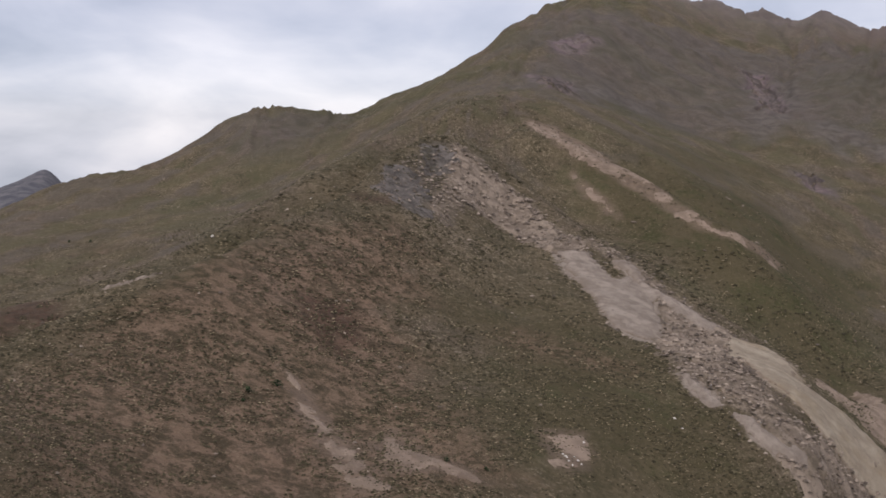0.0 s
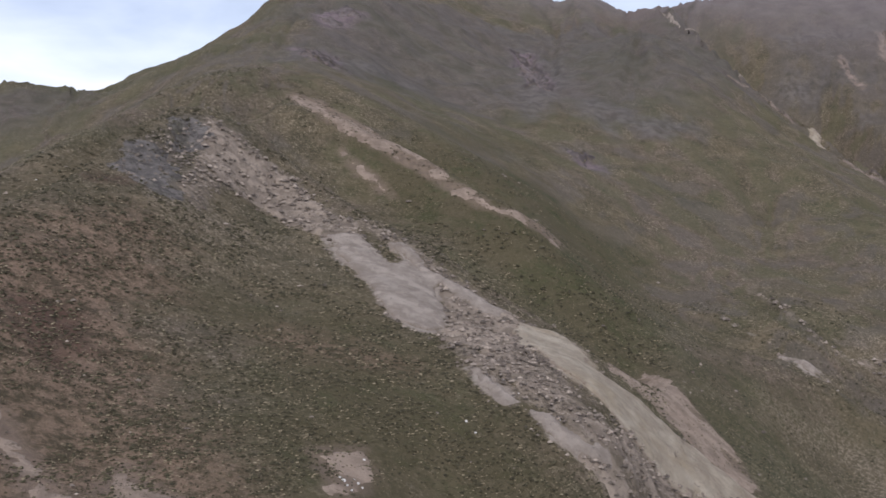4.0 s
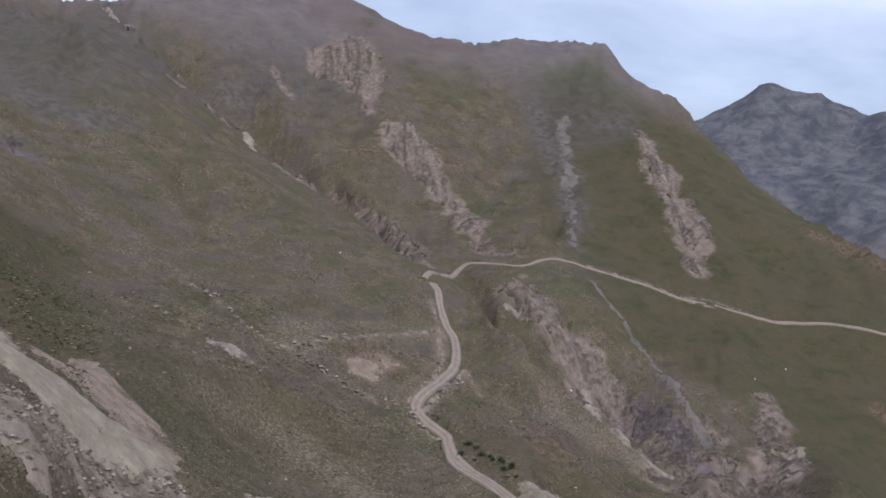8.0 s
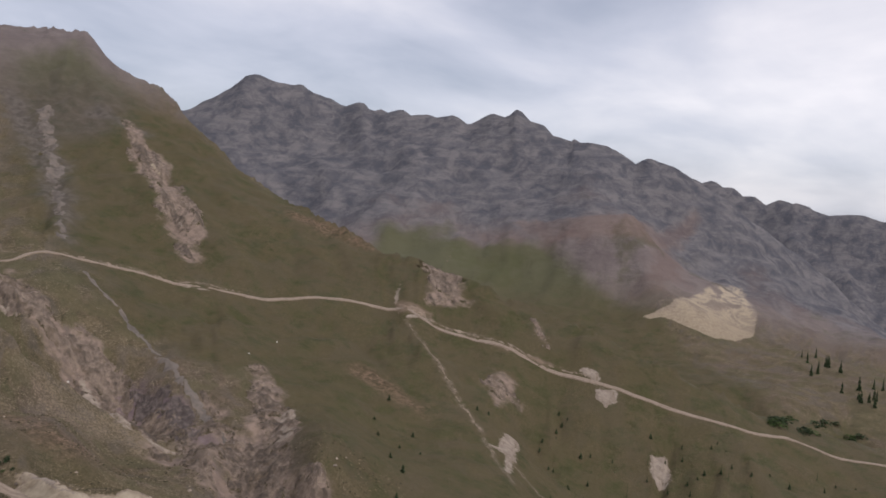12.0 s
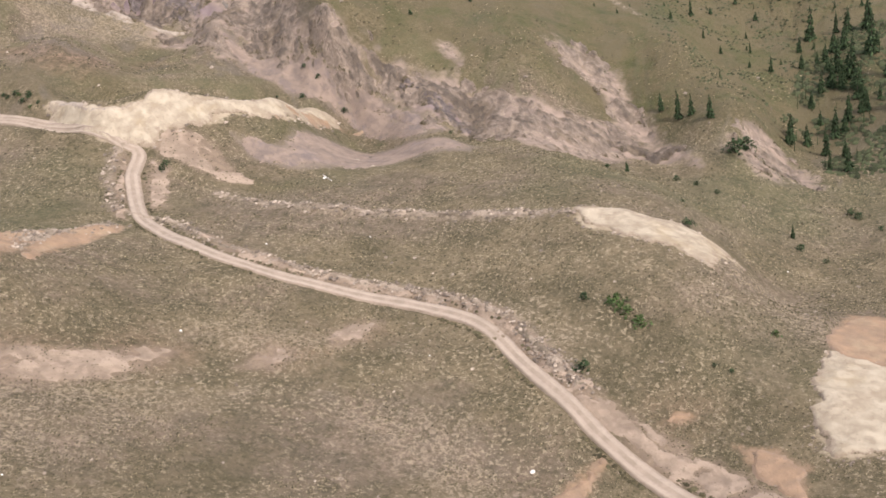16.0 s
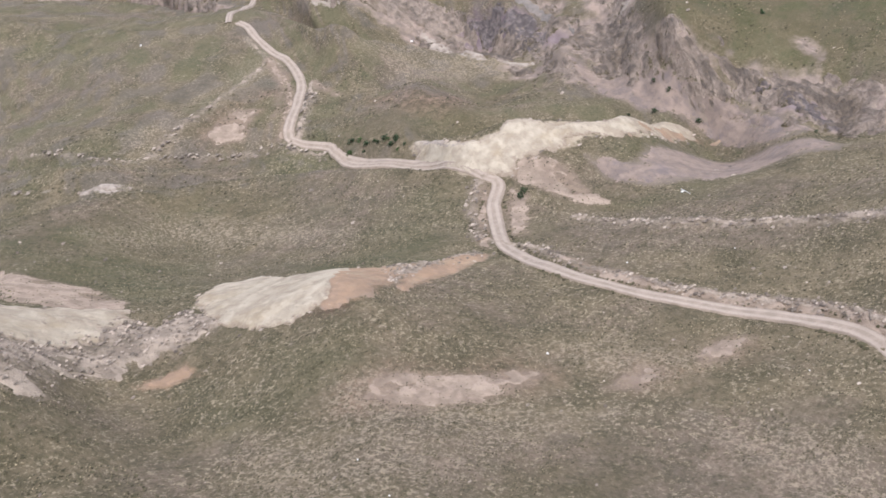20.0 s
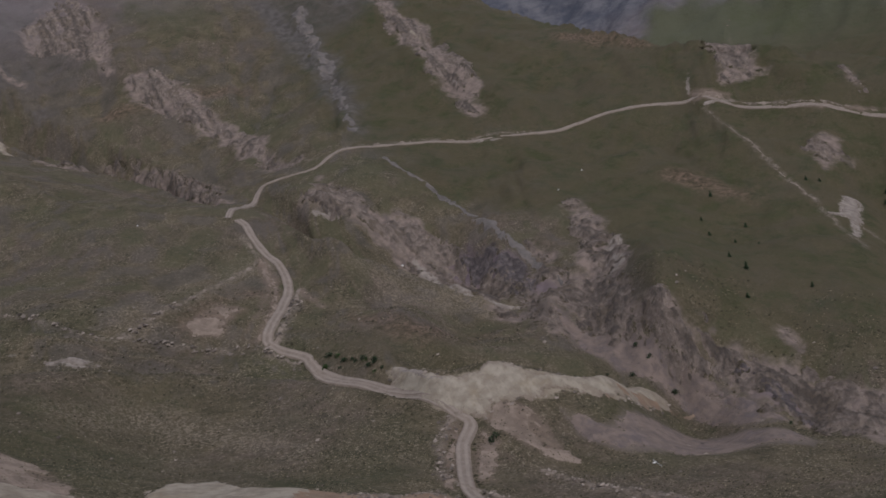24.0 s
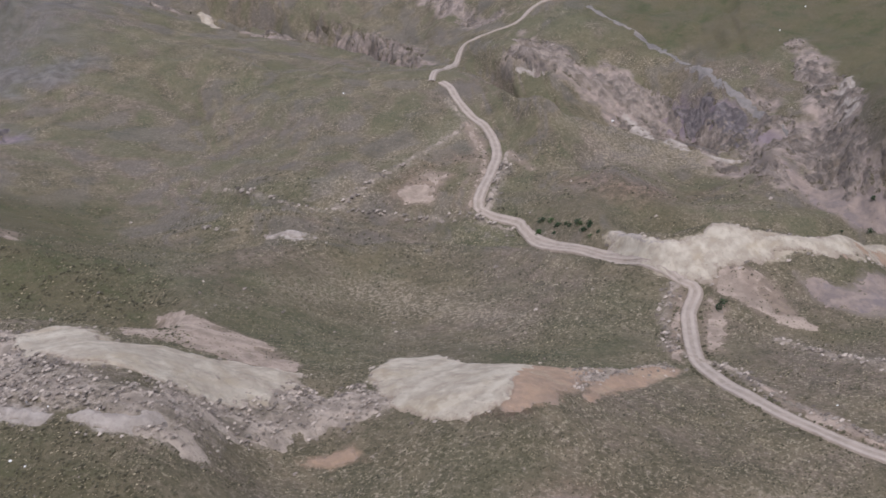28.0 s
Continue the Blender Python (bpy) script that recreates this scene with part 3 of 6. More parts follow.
    ("bare", [(-23.2, 164.4), (-18.8, 159.4), (-12.2, 147.6), (-2.8, 129.7), (-8.8, 128.5), (-14.9, 141.7), (-19.9, 154.1)], 0),
    ("fleck", [(-10.4, 262.3), (2.6, 265.6), (14.6, 272.9), (25.9, 262.3), (14.2, 262.1), (-0.1, 251.3)], 0),
    ("cream", [(123.1, 200.2), (137.5, 211.8), (149.6, 209.7), (141.4, 180.2), (148.7, 173.7), (124.6, 156.2), (117.6, 163.2), (113.0, 174.6), (117.0, 184.4)], 0),
    ("ochre", [(141.4, 180.2), (154.5, 172.8), (167.2, 171.4), (143.6, 158.9), (129.6, 154.5), (123.4, 156.7)], 0),
    ("rubble", [(152.9, 171.1), (181.1, 169.1), (180.5, 163.7), (160.0, 164.8), (143.6, 158.9)], 0),
    ("rubble", [(85.4, 206.3), (101.2, 216.3), (108.9, 211.2), (108.0, 193.7), (118.5, 197.8), (114.8, 182.0), (106.3, 183.2), (96.2, 186.7), (80.7, 183.8), (66.0, 174.7)], 0),
    ("ochre", [(89.4, 180.8), (99.2, 177.3), (99.5, 172.8), (92.6, 175.4)], 0),
    ("bare", [(102.6, 135.7), (108.9, 137.1), (115.6, 135.2), (116.7, 131.6), (112.8, 130.9), (107.7, 132.7), (105.1, 129.6), (101.0, 133.2)], 0),
    ("bare", [(111.4, 126.5), (119.9, 126.7), (127.9, 122.8), (130.9, 117.8), (125.1, 117.7), (115.6, 120.5)], 0),
    ("bare", [(131.3, 106.2), (140.3, 103.3), (141.2, 99.1), (133.8, 100.7)], 0),
    ("bare", [(149.1, 98.4), (157.9, 96.6), (157.4, 91.3), (151.1, 92.2)], 0),
    ("bare", [(111.5, 131.5), (115.2, 130.3), (115.6, 127.0), (109.9, 127.1), (107.6, 128.3)], 0),
    ("pale", [(246.1, 233.1), (251.9, 232.0), (237.8, 211.6), (239.0, 203.0), (235.4, 202.0), (235.5, 212.6), (240.6, 224.8)], 0),
    ("wash", [(343.1, 226.5), (345.6, 206.3), (335.6, 181.3), (334.3, 168.5), (324.2, 147.2), (313.2, 128.8), (311.2, 138.2), (326.0, 161.8), (327.0, 179.7), (327.6, 199.1), (332.7, 217.1)], 0),
    ("cream", [(220.5, 64.3), (224.1, 50.8), (222.8, 43.5), (225.2, 34.3), (219.9, 23.4), (197.9, 27.5), (203.4, 38.4), (206.6, 49.7), (209.2, 58.5)], 0),
    ("fleck", [(198.4, 28.8), (219.4, 22.7), (216.7, 11.7), (182.9, 2.4), (182.7, 5.8), (194.3, 16.1), (193.1, 24.4)], 0),
    ("ochre", [(200.0, -1.7), (199.6, -7.6), (191.5, -20.0), (173.2, -25.2), (170.0, -8.8), (170.9, -1.4), (176.9, 2.1)], 0),
    ("cream", [(174.4, 1.9), (172.0, -3.5), (169.6, -23.0), (143.0, -26.4), (135.3, 0.6), (145.2, 3.1), (152.8, 1.8), (158.1, 3.6)], 0),
    ("bare", [(170.7, 76.5), (167.4, 64.0), (161.3, 56.1), (146.5, 40.0), (137.5, 23.9), (134.7, 22.5), (133.8, 25.2), (143.0, 40.3), (155.5, 55.7), (162.8, 65.0)], 0),
    ("ochre", [(149.2, 162.2), (173.5, 170.2), (182.9, 164.8), (167.4, 161.7), (149.7, 157.7), (140.4, 154.4)], 0),
    ("pink", [(387.0, 276.3), (362.3, 236.1), (353.5, 220.6), (337.8, 181.1), (337.0, 165.0), (320.9, 141.6), (313.3, 122.5), (293.1, 90.1), (336.3, 72.3), (322.2, 45.9), (333.1, 51.7), (352.9, 79.6), (341.7, 103.6), (338.8, 115.6), (349.3, 134.0), (344.5, 149.4), (346.3, 174.9), (351.3, 194.8), (393.2, 231.0), (395.2, 268.9)], 0),
    ("pink", [(384.8, 112.0), (398.6, 102.2), (389.2, 88.9), (366.3, 73.7), (343.4, 63.3), (351.5, 75.3), (368.3, 89.2), (374.2, 103.0)], 0),
    ("pink", [(347.1, 41.4), (354.4, 32.5), (352.4, 20.4), (324.4, 9.1), (330.1, 18.7), (333.0, 30.2)], 0),
    ("mauve", [(338.5, 154.0), (340.1, 139.5), (319.9, 125.1), (322.3, 138.1)], 0),
    ("mauve", [(412.7, 329.6), (407.1, 290.6), (395.2, 271.9), (369.6, 235.9), (376.7, 262.5), (387.2, 292.4), (400.7, 317.6)], 0),
    ("pink", [(400.2, 343.4), (397.2, 322.5), (387.6, 300.7), (366.9, 256.7), (353.2, 223.4), (338.5, 197.0), (332.6, 180.2), (335.9, 165.0), (338.8, 181.1), (353.4, 198.9), (375.9, 225.6), (374.5, 255.5), (387.6, 300.7)], 0),
    ("pink", [(462, 289.6), (469, 283.7), (442, 257.9), (428, 242.5), (391.7, 221.3), (376.7, 223.2), (353.6, 210.4), (362.9, 225.5), (395.2, 245.1), (432, 268.0)], 0),
    ("pale", [(414.0, 244.2), (431, 243.7), (391.7, 221.3), (384.0, 227.0)], 0),
    ("pale", [(395.9, 339.9), (391.0, 324.1), (355.4, 276.4), (361.6, 260.2), (355.8, 261.6), (355.5, 287.2), (389.2, 336.5)], 0),
    ("pink", [(354.5, 173.6), (349.9, 166.7), (347.8, 168.1), (349.5, 174.0)], 0),
    ("pink", [(363.6, 147.5), (361.0, 139.1), (355.9, 139.7)], 0),
    ("bare", [(238.3, 322.2), (258.8, 324.6), (263.4, 315.3), (243.5, 309.0), (236.0, 315.5)], 0),
    ("fleck", [(211.3, 326.7), (224.1, 329.3), (244.4, 332.9), (291.1, 343.1), (297.6, 341.7), (257.5, 329.0), (229.9, 327.2), (212.4, 323.0)], 0),
    ("upland", [(27.0, 629), (76.1, 707), (357.1, 873), (228.5, 544), (171.3, 558), (132.6, 620), (66.1, 563)], 0),
    ("upland", [(19.0, 473), (55.0, 596), (393.2, 907), (415.9, 760), (262.5, 568), (204.7, 589), (123.1, 515), (83.7, 509)], 0),
    ("upland", [(-123.6, 584), (-100.8, 590), (-70.5, 607), (-44.7, 609), (-63.3, 546), (-94.8, 527)], 0),
    ("upland", [(460, 828), (608, 843), (522, 701), (503, 736), (449, 758)], 0),
    ("upland", [(735, 776), (777, 690), (752, 597), (676, 562), (625, 587), (672, 676)], 0),
    ("pink", [(524, 797), (553, 807), (595, 811), (596, 793), (577, 748), (555, 723), (523, 694), (532, 721), (531, 755), (519, 777)], 0),
    ("grey", [(416.9, 771), (447, 785), (466, 770), (450, 753), (434, 760)], 0),
    ("green", [(260.4, 168.0), (277.8, 166.5), (265.5, 158.4), (256.1, 164.1)], 0),
    ("bare", [(225.5, 187.3), (225.5, 180.6), (214.1, 174.0), (197.7, 165.2), (194.2, 167.7), (210.6, 179.4)], 0),
    ("bare", [(224.1, 195.8), (225.9, 193.0), (207.5, 182.1), (186.1, 167.8), (185.2, 170.8), (205.9, 185.4)], 0),
    ("bare", [(187.0, 152.0), (181.6, 133.4), (177.4, 114.6), (177.0, 98.6), (176.4, 80.0), (172.2, 68.8), (163.7, 58.5), (153.1, 47.6), (143.2, 37.0), (136.4, 25.7), (132.2, 14.4), (125.0, 6.4), (118.0, 9.6), (123.5, 18.3), (130.6, 29.8), (139.4, 39.5), (148.5, 50.2), (157.1, 59.4), (166.5, 69.8), (170.7, 78.4), (172.5, 96.9), (172.7, 112.6), (174.9, 129.9)], 0),
    ("bare", [(103.2, 134.2), (114.5, 134.1), (119.7, 129.2), (130.8, 118.7), (126.4, 117.2), (114.9, 119.9), (108.1, 123.6), (102.3, 128.4)], 0),
    ("bare", [(149.4, 97.9), (158.5, 96.7), (162.4, 92.1), (158.1, 89.9), (153.7, 92.5), (148.9, 95.3)], 0),
    ("bare", [(134.9, 106.3), (142.0, 104.0), (142.1, 99.3), (135.5, 102.0)], 0),
    ("ochre", [(138.7, 15.6), (138.8, 10.2), (133.7, 4.3), (124.3, 4.2), (130.0, 11.6)], 0),
    ("green", [(365.1, 189.9), (365.4, 160.3), (359.8, 114.1), (391.1, 77.8), (409.7, 35.8), (371.2, -21.1), (581, -23.4)], 0),
    ("green", [(538, 493), (566, 423), (531, 390.9), (571, 349.8), (621, 288.0), (513, 261.1), (493, 271.3), (464, 293.1), (442, 313.5), (480, 378.2), (476, 428)], 0),
    ("pink", [(518, 676), (529, 678), (542, 655), (537, 627), (523, 597), (512, 564), (492, 521), (461, 484), (451, 439), (439, 464), (455, 493), (485, 552), (506, 607), (507, 651)], 0),
    ("pink", [(388.5, 397.0), (421, 410.9), (402.4, 368.1), (403.9, 359.6), (415.6, 354.5), (412.2, 338.8), (406.7, 321.4), (357.2, 291.7), (387.9, 332.2), (392.4, 347.8), (383.6, 356.6), (382.2, 372.7)], 0),
    ("bare", [(244.8, 299.7), (262.9, 307.3), (288.7, 324.2), (310.6, 347.6), (304.7, 347.6), (284.1, 324.2), (259.6, 306.5)], 0),
    ("green", [(583, 389.8), (1475, 715), (1508, 454), (1356, 253.0), (1071, 81.7), (671, -38.3), (535, -35.6), (343.4, 140.6), (439, 239.0)], 0),
    ("green", [(717, 716), (789, 695), (754, 565), (688, 396.7), (671, 310.8), (660, 246.0), (585, 331.2), (507, 405.9), (480, 449)], 0),
    ("mauve", [(65.1, 616), (80.1, 647), (98.2, 652), (91.2, 625), (68.1, 595)], 0),
    ("mauve", [(202.7, 715), (215.9, 718), (203.7, 645), (193.9, 593), (182.0, 590), (184.4, 630)], 0),
    ("mauve", [(167.5, 495), (177.4, 494), (178.9, 481), (171.4, 480)], 0),
    ("mauve", [(47.0, 530), (65.1, 539), (66.1, 496), (48.0, 480)], 0),
    ("wash", [(366.7, 266.0), (346.6, 225.7), (340.6, 197.4), (333.5, 167.1), (307.9, 133.7), (306.5, 142.4), (325.3, 179.0), (323.4, 197.8), (328.3, 214.7)], 0),
    ("rubble", [(213.6, 326.0), (232.4, 330.2), (247.6, 330.8), (275.5, 338.1), (300.8, 344.2)], [0.9, 0.9, 0.9, 0.9, 0.9]),
    ("rubble", [(204.8, 396.4), (202.7, 361.1), (203.4, 331.1), (225.2, 319.2), (243.5, 291.4)], [0.6, 0.6, 0.6, 0.6, 0.6]),
    ("bare", [(240.8, 323.9), (249.9, 320.0), (246.8, 307.0), (241.9, 308.5), (237.2, 317.2)], 0),
    ("bare", [(303.2, 344.1), (291.9, 326.7), (273.8, 310.3), (255.7, 298.3), (246.8, 294.2)], [1.8, 1.8, 1.8, 1.8, 1.8]),
    ("bare", [(293.2, 315.6), (284.1, 295.7)], [1.2, 1.2]),
    ("pale", [(635, 147.8), (640, 136.5), (631, 132.9), (623, 138.2), (626, 145.2)], 0),
    ("pale", [(604, 105.7), (609, 97.1), (591, 90.3), (586, 93.7), (595, 101.5)], 0),
    ("pink", [(675, 285.2), (1426, 569), (677, 257.9), (664, 258.5), (655, 267.4), (664, 277.7)], 0),
    ("bare", [(634, 287.3), (637, 261.4), (629, 257.8), (622, 278.8)], 0),
    ("bare", [(631, 224.6), (634, 202.6), (643, 178.3), (639, 178.8), (627, 203.7)], 0),
    ("pale", [(648, 161.7), (649, 150.3), (641, 149.6), (640, 158.5)], 0),
    ("pink", [(588, 205.9), (606, 197.9), (598, 190.4), (574, 191.6)], 0),
    ("rubble", [(513, 159.6), (495, 134.8), (463, 103.0), (441, 85.8)], [0.8, 0.8, 0.8, 0.8]),
    ("cream", [(1325, 269.6), (1370, 235.0), (1442, 222.1), (1531, 203.5), (1618, 177.6), (1484, 138.1), (1408, 133.0), (1343, 152.1), (1320, 168.9), (1339, 228.6)], 0),
    ("green", [(473, 399.8), (534, 363.1), (617, 281.6), (625, 178.3), (390.9, 120.8), (367.9, 147.1), (348.6, 175.1), (454, 247.0), (467, 292.5), (453, 334.4)], 0),
    ("green", [(474, 420), (528, 387.1), (622, 284.8), (537, 201.8), (432, 95.2), (350.6, 165.5), (363.1, 202.9), (488, 295.6), (465, 340.9)], 0),
    ("green", [(776, 543), (730, 441), (681, 309.8), (633, 290.2), (569, 354.2), (505, 431), (587, 520), (753, 595)], 0),
    ("green", [(7.7, 215.1), (32.7, 244.0), (49.8, 207.2), (55.7, 183.7), (62.8, 171.5), (26.7, 148.2), (13.7, 149.5)], 0),
    ("green", [(46.3, 373.6), (123.1, 432), (168.1, 399.4), (106.8, 242.3), (78.5, 292.1), (50.2, 338.0)], 0),
    ("wash", [(252.2, 175.8), (256.1, 163.6), (304.0, 167.5), (303.7, 142.8), (287.6, 112.8), (276.7, 110.6), (271.2, 132.6), (257.6, 143.8), (245.3, 153.3), (245.4, 165.6)], 0),
    ("bare", [(233.1, 192.4), (241.8, 187.7), (244.3, 180.2), (239.2, 171.9), (232.3, 161.9), (225.5, 165.2), (226.6, 174.2), (229.4, 184.8)], 0),
    ("cream", [(247.0, 236.7), (249.9, 232.2), (239.0, 213.5), (239.5, 205.3), (247.2, 199.9), (255.3, 194.7), (262.5, 187.7), (272.5, 178.4), (315.1, 190.2), (320.4, 178.5), (274.7, 169.2), (259.9, 179.4), (251.1, 182.1), (241.1, 186.4), (231.3, 188.6), (229.0, 193.6), (226.0, 201.4), (233.7, 220.6)], 0),
    ("ochre", [(273.9, 175.4), (312.7, 184.6), (322.4, 164.9), (315.6, 176.5), (270.4, 170.5)], 0),
    ("green", [(353.7, 191.2), (502, 15.3), (369.6, -8.4), (345.3, 38.1), (356.7, 100.2), (368.3, 154.3)], 0),
    ("fleck", [(322.5, 306.6), (395.9, 332.9), (363.4, 259.5), (341.2, 264.8), (313.8, 287.2)], 0),
]
ROADS = dict(
    road=[(245.4, 269.4), (239.3, 257.7), (237.3, 237.7), (232.5, 217.2), (227.7, 196.7), (226.9, 191.2), (214.2, 185.4), (194.6, 170.8), (185.2, 160.5), (174.8, 139.9), (171.4, 122.7), (170.8, 106.6), (170.9, 91.3), (168.6, 77.8), (163.7, 67.9), (153.7, 57.6), (144.4, 47.4), (135.1, 37.9), (127.3, 28.5), (120.4, 18.1), (111.9, 2.3)],
    upper=[(229.7, 195.0), (237.0, 227.1), (241.3, 257.7), (244.9, 269.2), (247.4, 273.7), (247.3, 287.9), (250.1, 292.8), (268.8, 303.8), (290.0, 318.2), (304.8, 334.9), (312.0, 350.1), (319.9, 363.5), (327.1, 373.5), (329.3, 380.2)],
    north=[(327.3, 384.2), (400.6, 442), (421, 443), (434, 428), (458, 430), (473, 421), (506, 402.2), (533, 377.5), (553, 355.0), (591, 329.5), (626, 286.8), (625, 262.1), (629, 223.9), (635, 187.3), (640, 151.0), (644, 115.6), (647, 87.6), (656, 59.3), (680, 35.5), (688, 8.1), (701, -19.4), (698, -42.4), (703, -70.0)],
)


def beside(line, off):
    """A line kept at a distance from another, on its far side from the hover point."""
    p = np.array(line, float)
    d = np.gradient(p, axis=0)
    d /= np.linalg.norm(d, axis=1, keepdims=True)
    s = np.stack([d[:, 1], -d[:, 0]], -1)
    s *= np.sign((s * p).sum(1, keepdims=True))
    return [(float(x), float(y)) for x, y in p + s * off]


# graded berms beside the tracks: broken lines of spoil
for key, first, last, off, wide in (("road", 3, 11, 5.6, 1.0), ("road", 10, 17, 5.2, 1.5), ("upper", 4, 9, -4.2, 1.3), ("upper", 9, 12, -3.8, 1.0), ("north", 5, 9, 3.2, 0.9), ("north", 10, 15, 3.4, 1.1)):
    berm = beside(ROADS[key][first:last], off)
    if len(berm) > 1:
        COVER.append(("rubble", berm, [wide * (0.75 + 0.5 * ((7 * k) % 3) / 2) for k in range(len(berm))]))
KINDS = ["pale", "cream", "ochre", "pink", "grey", "soil", "red", "green", "mauve", "rubble", "wash", "bare", "upland", "fleck", "gully"]


def cover_distance(x, y, kind):
    best = np.full(x.shape, -60.0)
    for k, line, width in COVER:
        if k != kind:
            continue
        m = (max(width) if width else 0) + 40
        xs, ys = [p[0] for p in line], [p[1] for p in line]
        near = np.where((x > min(xs) - m) & (x < max(xs) + m) & (y > min(ys) - m) & (y < max(ys) + m))
        best[near] = np.maximum(best[near], inside_of(x[near], y[near], line, width))
    return best


def CRAG(x, y):
    d = np.maximum(np.maximum(cover_distance(x, y, "pink"), cover_distance(x, y, "mauve")), cover_distance(x, y, "grey") - 4)
    return smooth(-4, 5, d)


def CARVE(x, y):
    z = np.zeros_like(x)
    z += 0.9 * smooth(-2, 2, cover_distance(x, y, "rubble")) * (0.6 + fbm(x, y, 4, 3, 77))
    z += 0.6 * smooth(-3, 2, cover_distance(x, y, "fleck")) * (0.5 + fbm(x, y, 5, 3, 78))
    z += 0.3 * smooth(-1.5, 3, cover_distance(x, y, "pale"))
    z += 0.4 * smooth(-1.5, 3, cover_distance(x, y, "cream"))
    for name, line in ROADS.items():
        w = 2.3 if name != "north" else 2.2
        xs, ys = [p[0] for p in line], [p[1] for p in line]
        near = np.where((x > min(xs) - 9) & (x < max(xs) + 9) & (y > min(ys) - 9) & (y < max(ys) + 9))
        z[near] -= 0.35 * smooth(-1.2, 0.6, stroke(x[near], y[near], line, w))
    return z


# ---- materials ----
def material(name):
    m = bpy.data.materials.new(name)
    m.use_nodes = True
    nt = m.node_tree
    return m, nt, nt.nodes["Principled BSDF"]


class Graph:
    def __init__(self, nt):
        self.nt = nt
        self.co = nt.nodes.new("ShaderNodeNewGeometry").outputs["Position"]

    def put(self, node, **sockets):
        for k, v in sockets.items():
            s = node.inputs[int(k[1:])]
            if isinstance(v, bpy.types.NodeSocket):
                self.nt.links.new(v, s)
            else:
                s.default_value = v
        return node

    def noise(self, size, detail=5, rough=0.6, distort=0.0):
        n = self.nt.nodes.new("ShaderNodeTexNoise")
        self.nt.links.new(self.co, n.inputs["Vector"])
        n.inputs["Scale"].default_value, n.inputs["Detail"].default_value = 1 / size, detail
        n.inputs["Roughness"].default_value, n.inputs["Distortion"].default_value = rough, distort
        return n.outputs[0]

    def cells(self, size, out=0):
        n = self.nt.nodes.new("ShaderNodeTexVoronoi")
        self.nt.links.new(self.co, n.inputs["Vector"])
        n.inputs["Scale"].default_value = 1 / size
        return n.outputs[out]

    def math(self, op, a, b=0.0, c=0.0):
        n = self.nt.nodes.new("ShaderNodeMath")
        n.operation = op
        return self.put(n, _0=a, _1=b, _2=c).outputs[0]

    def step(self, v, lo, hi, a=0.0, b=1.0):
        n = self.nt.nodes.new("ShaderNodeMapRange")
        n.interpolation_type = "SMOOTHSTEP"
        return self.put(n, _0=v, _1=lo, _2=hi, _3=a, _4=b).outputs[0]

    def mix(self, f, a, b):
        n = self.nt.nodes.new("ShaderNodeMix")
        n.data_type = "RGBA"
        a, b = [v if isinstance(v, bpy.types.NodeSocket) else (*v, 1) for v in (a, b)]
        return self.put(n, _0=f, _6=a, _7=b).outputs[2]

    def attr(self, name):
        n = self.nt.nodes.new("ShaderNodeAttribute")
        n.attribute_name = name
        return n.outputs["Fac"]

    def bump(self, h, distance, strength=1.0):
        n = self.nt.nodes.new("ShaderNodeBump")
        n.inputs["Strength"].default_value, n.inputs["Distance"].default_value = strength, distance
        self.nt.links.new(h, n.inputs["Height"])
        return n.outputs[0]


def two(g, a, b, size, lo=0.35, hi=0.65, detail=6):
    return g.mix(g.step(g.noise(size, detail), lo, hi), a, b)


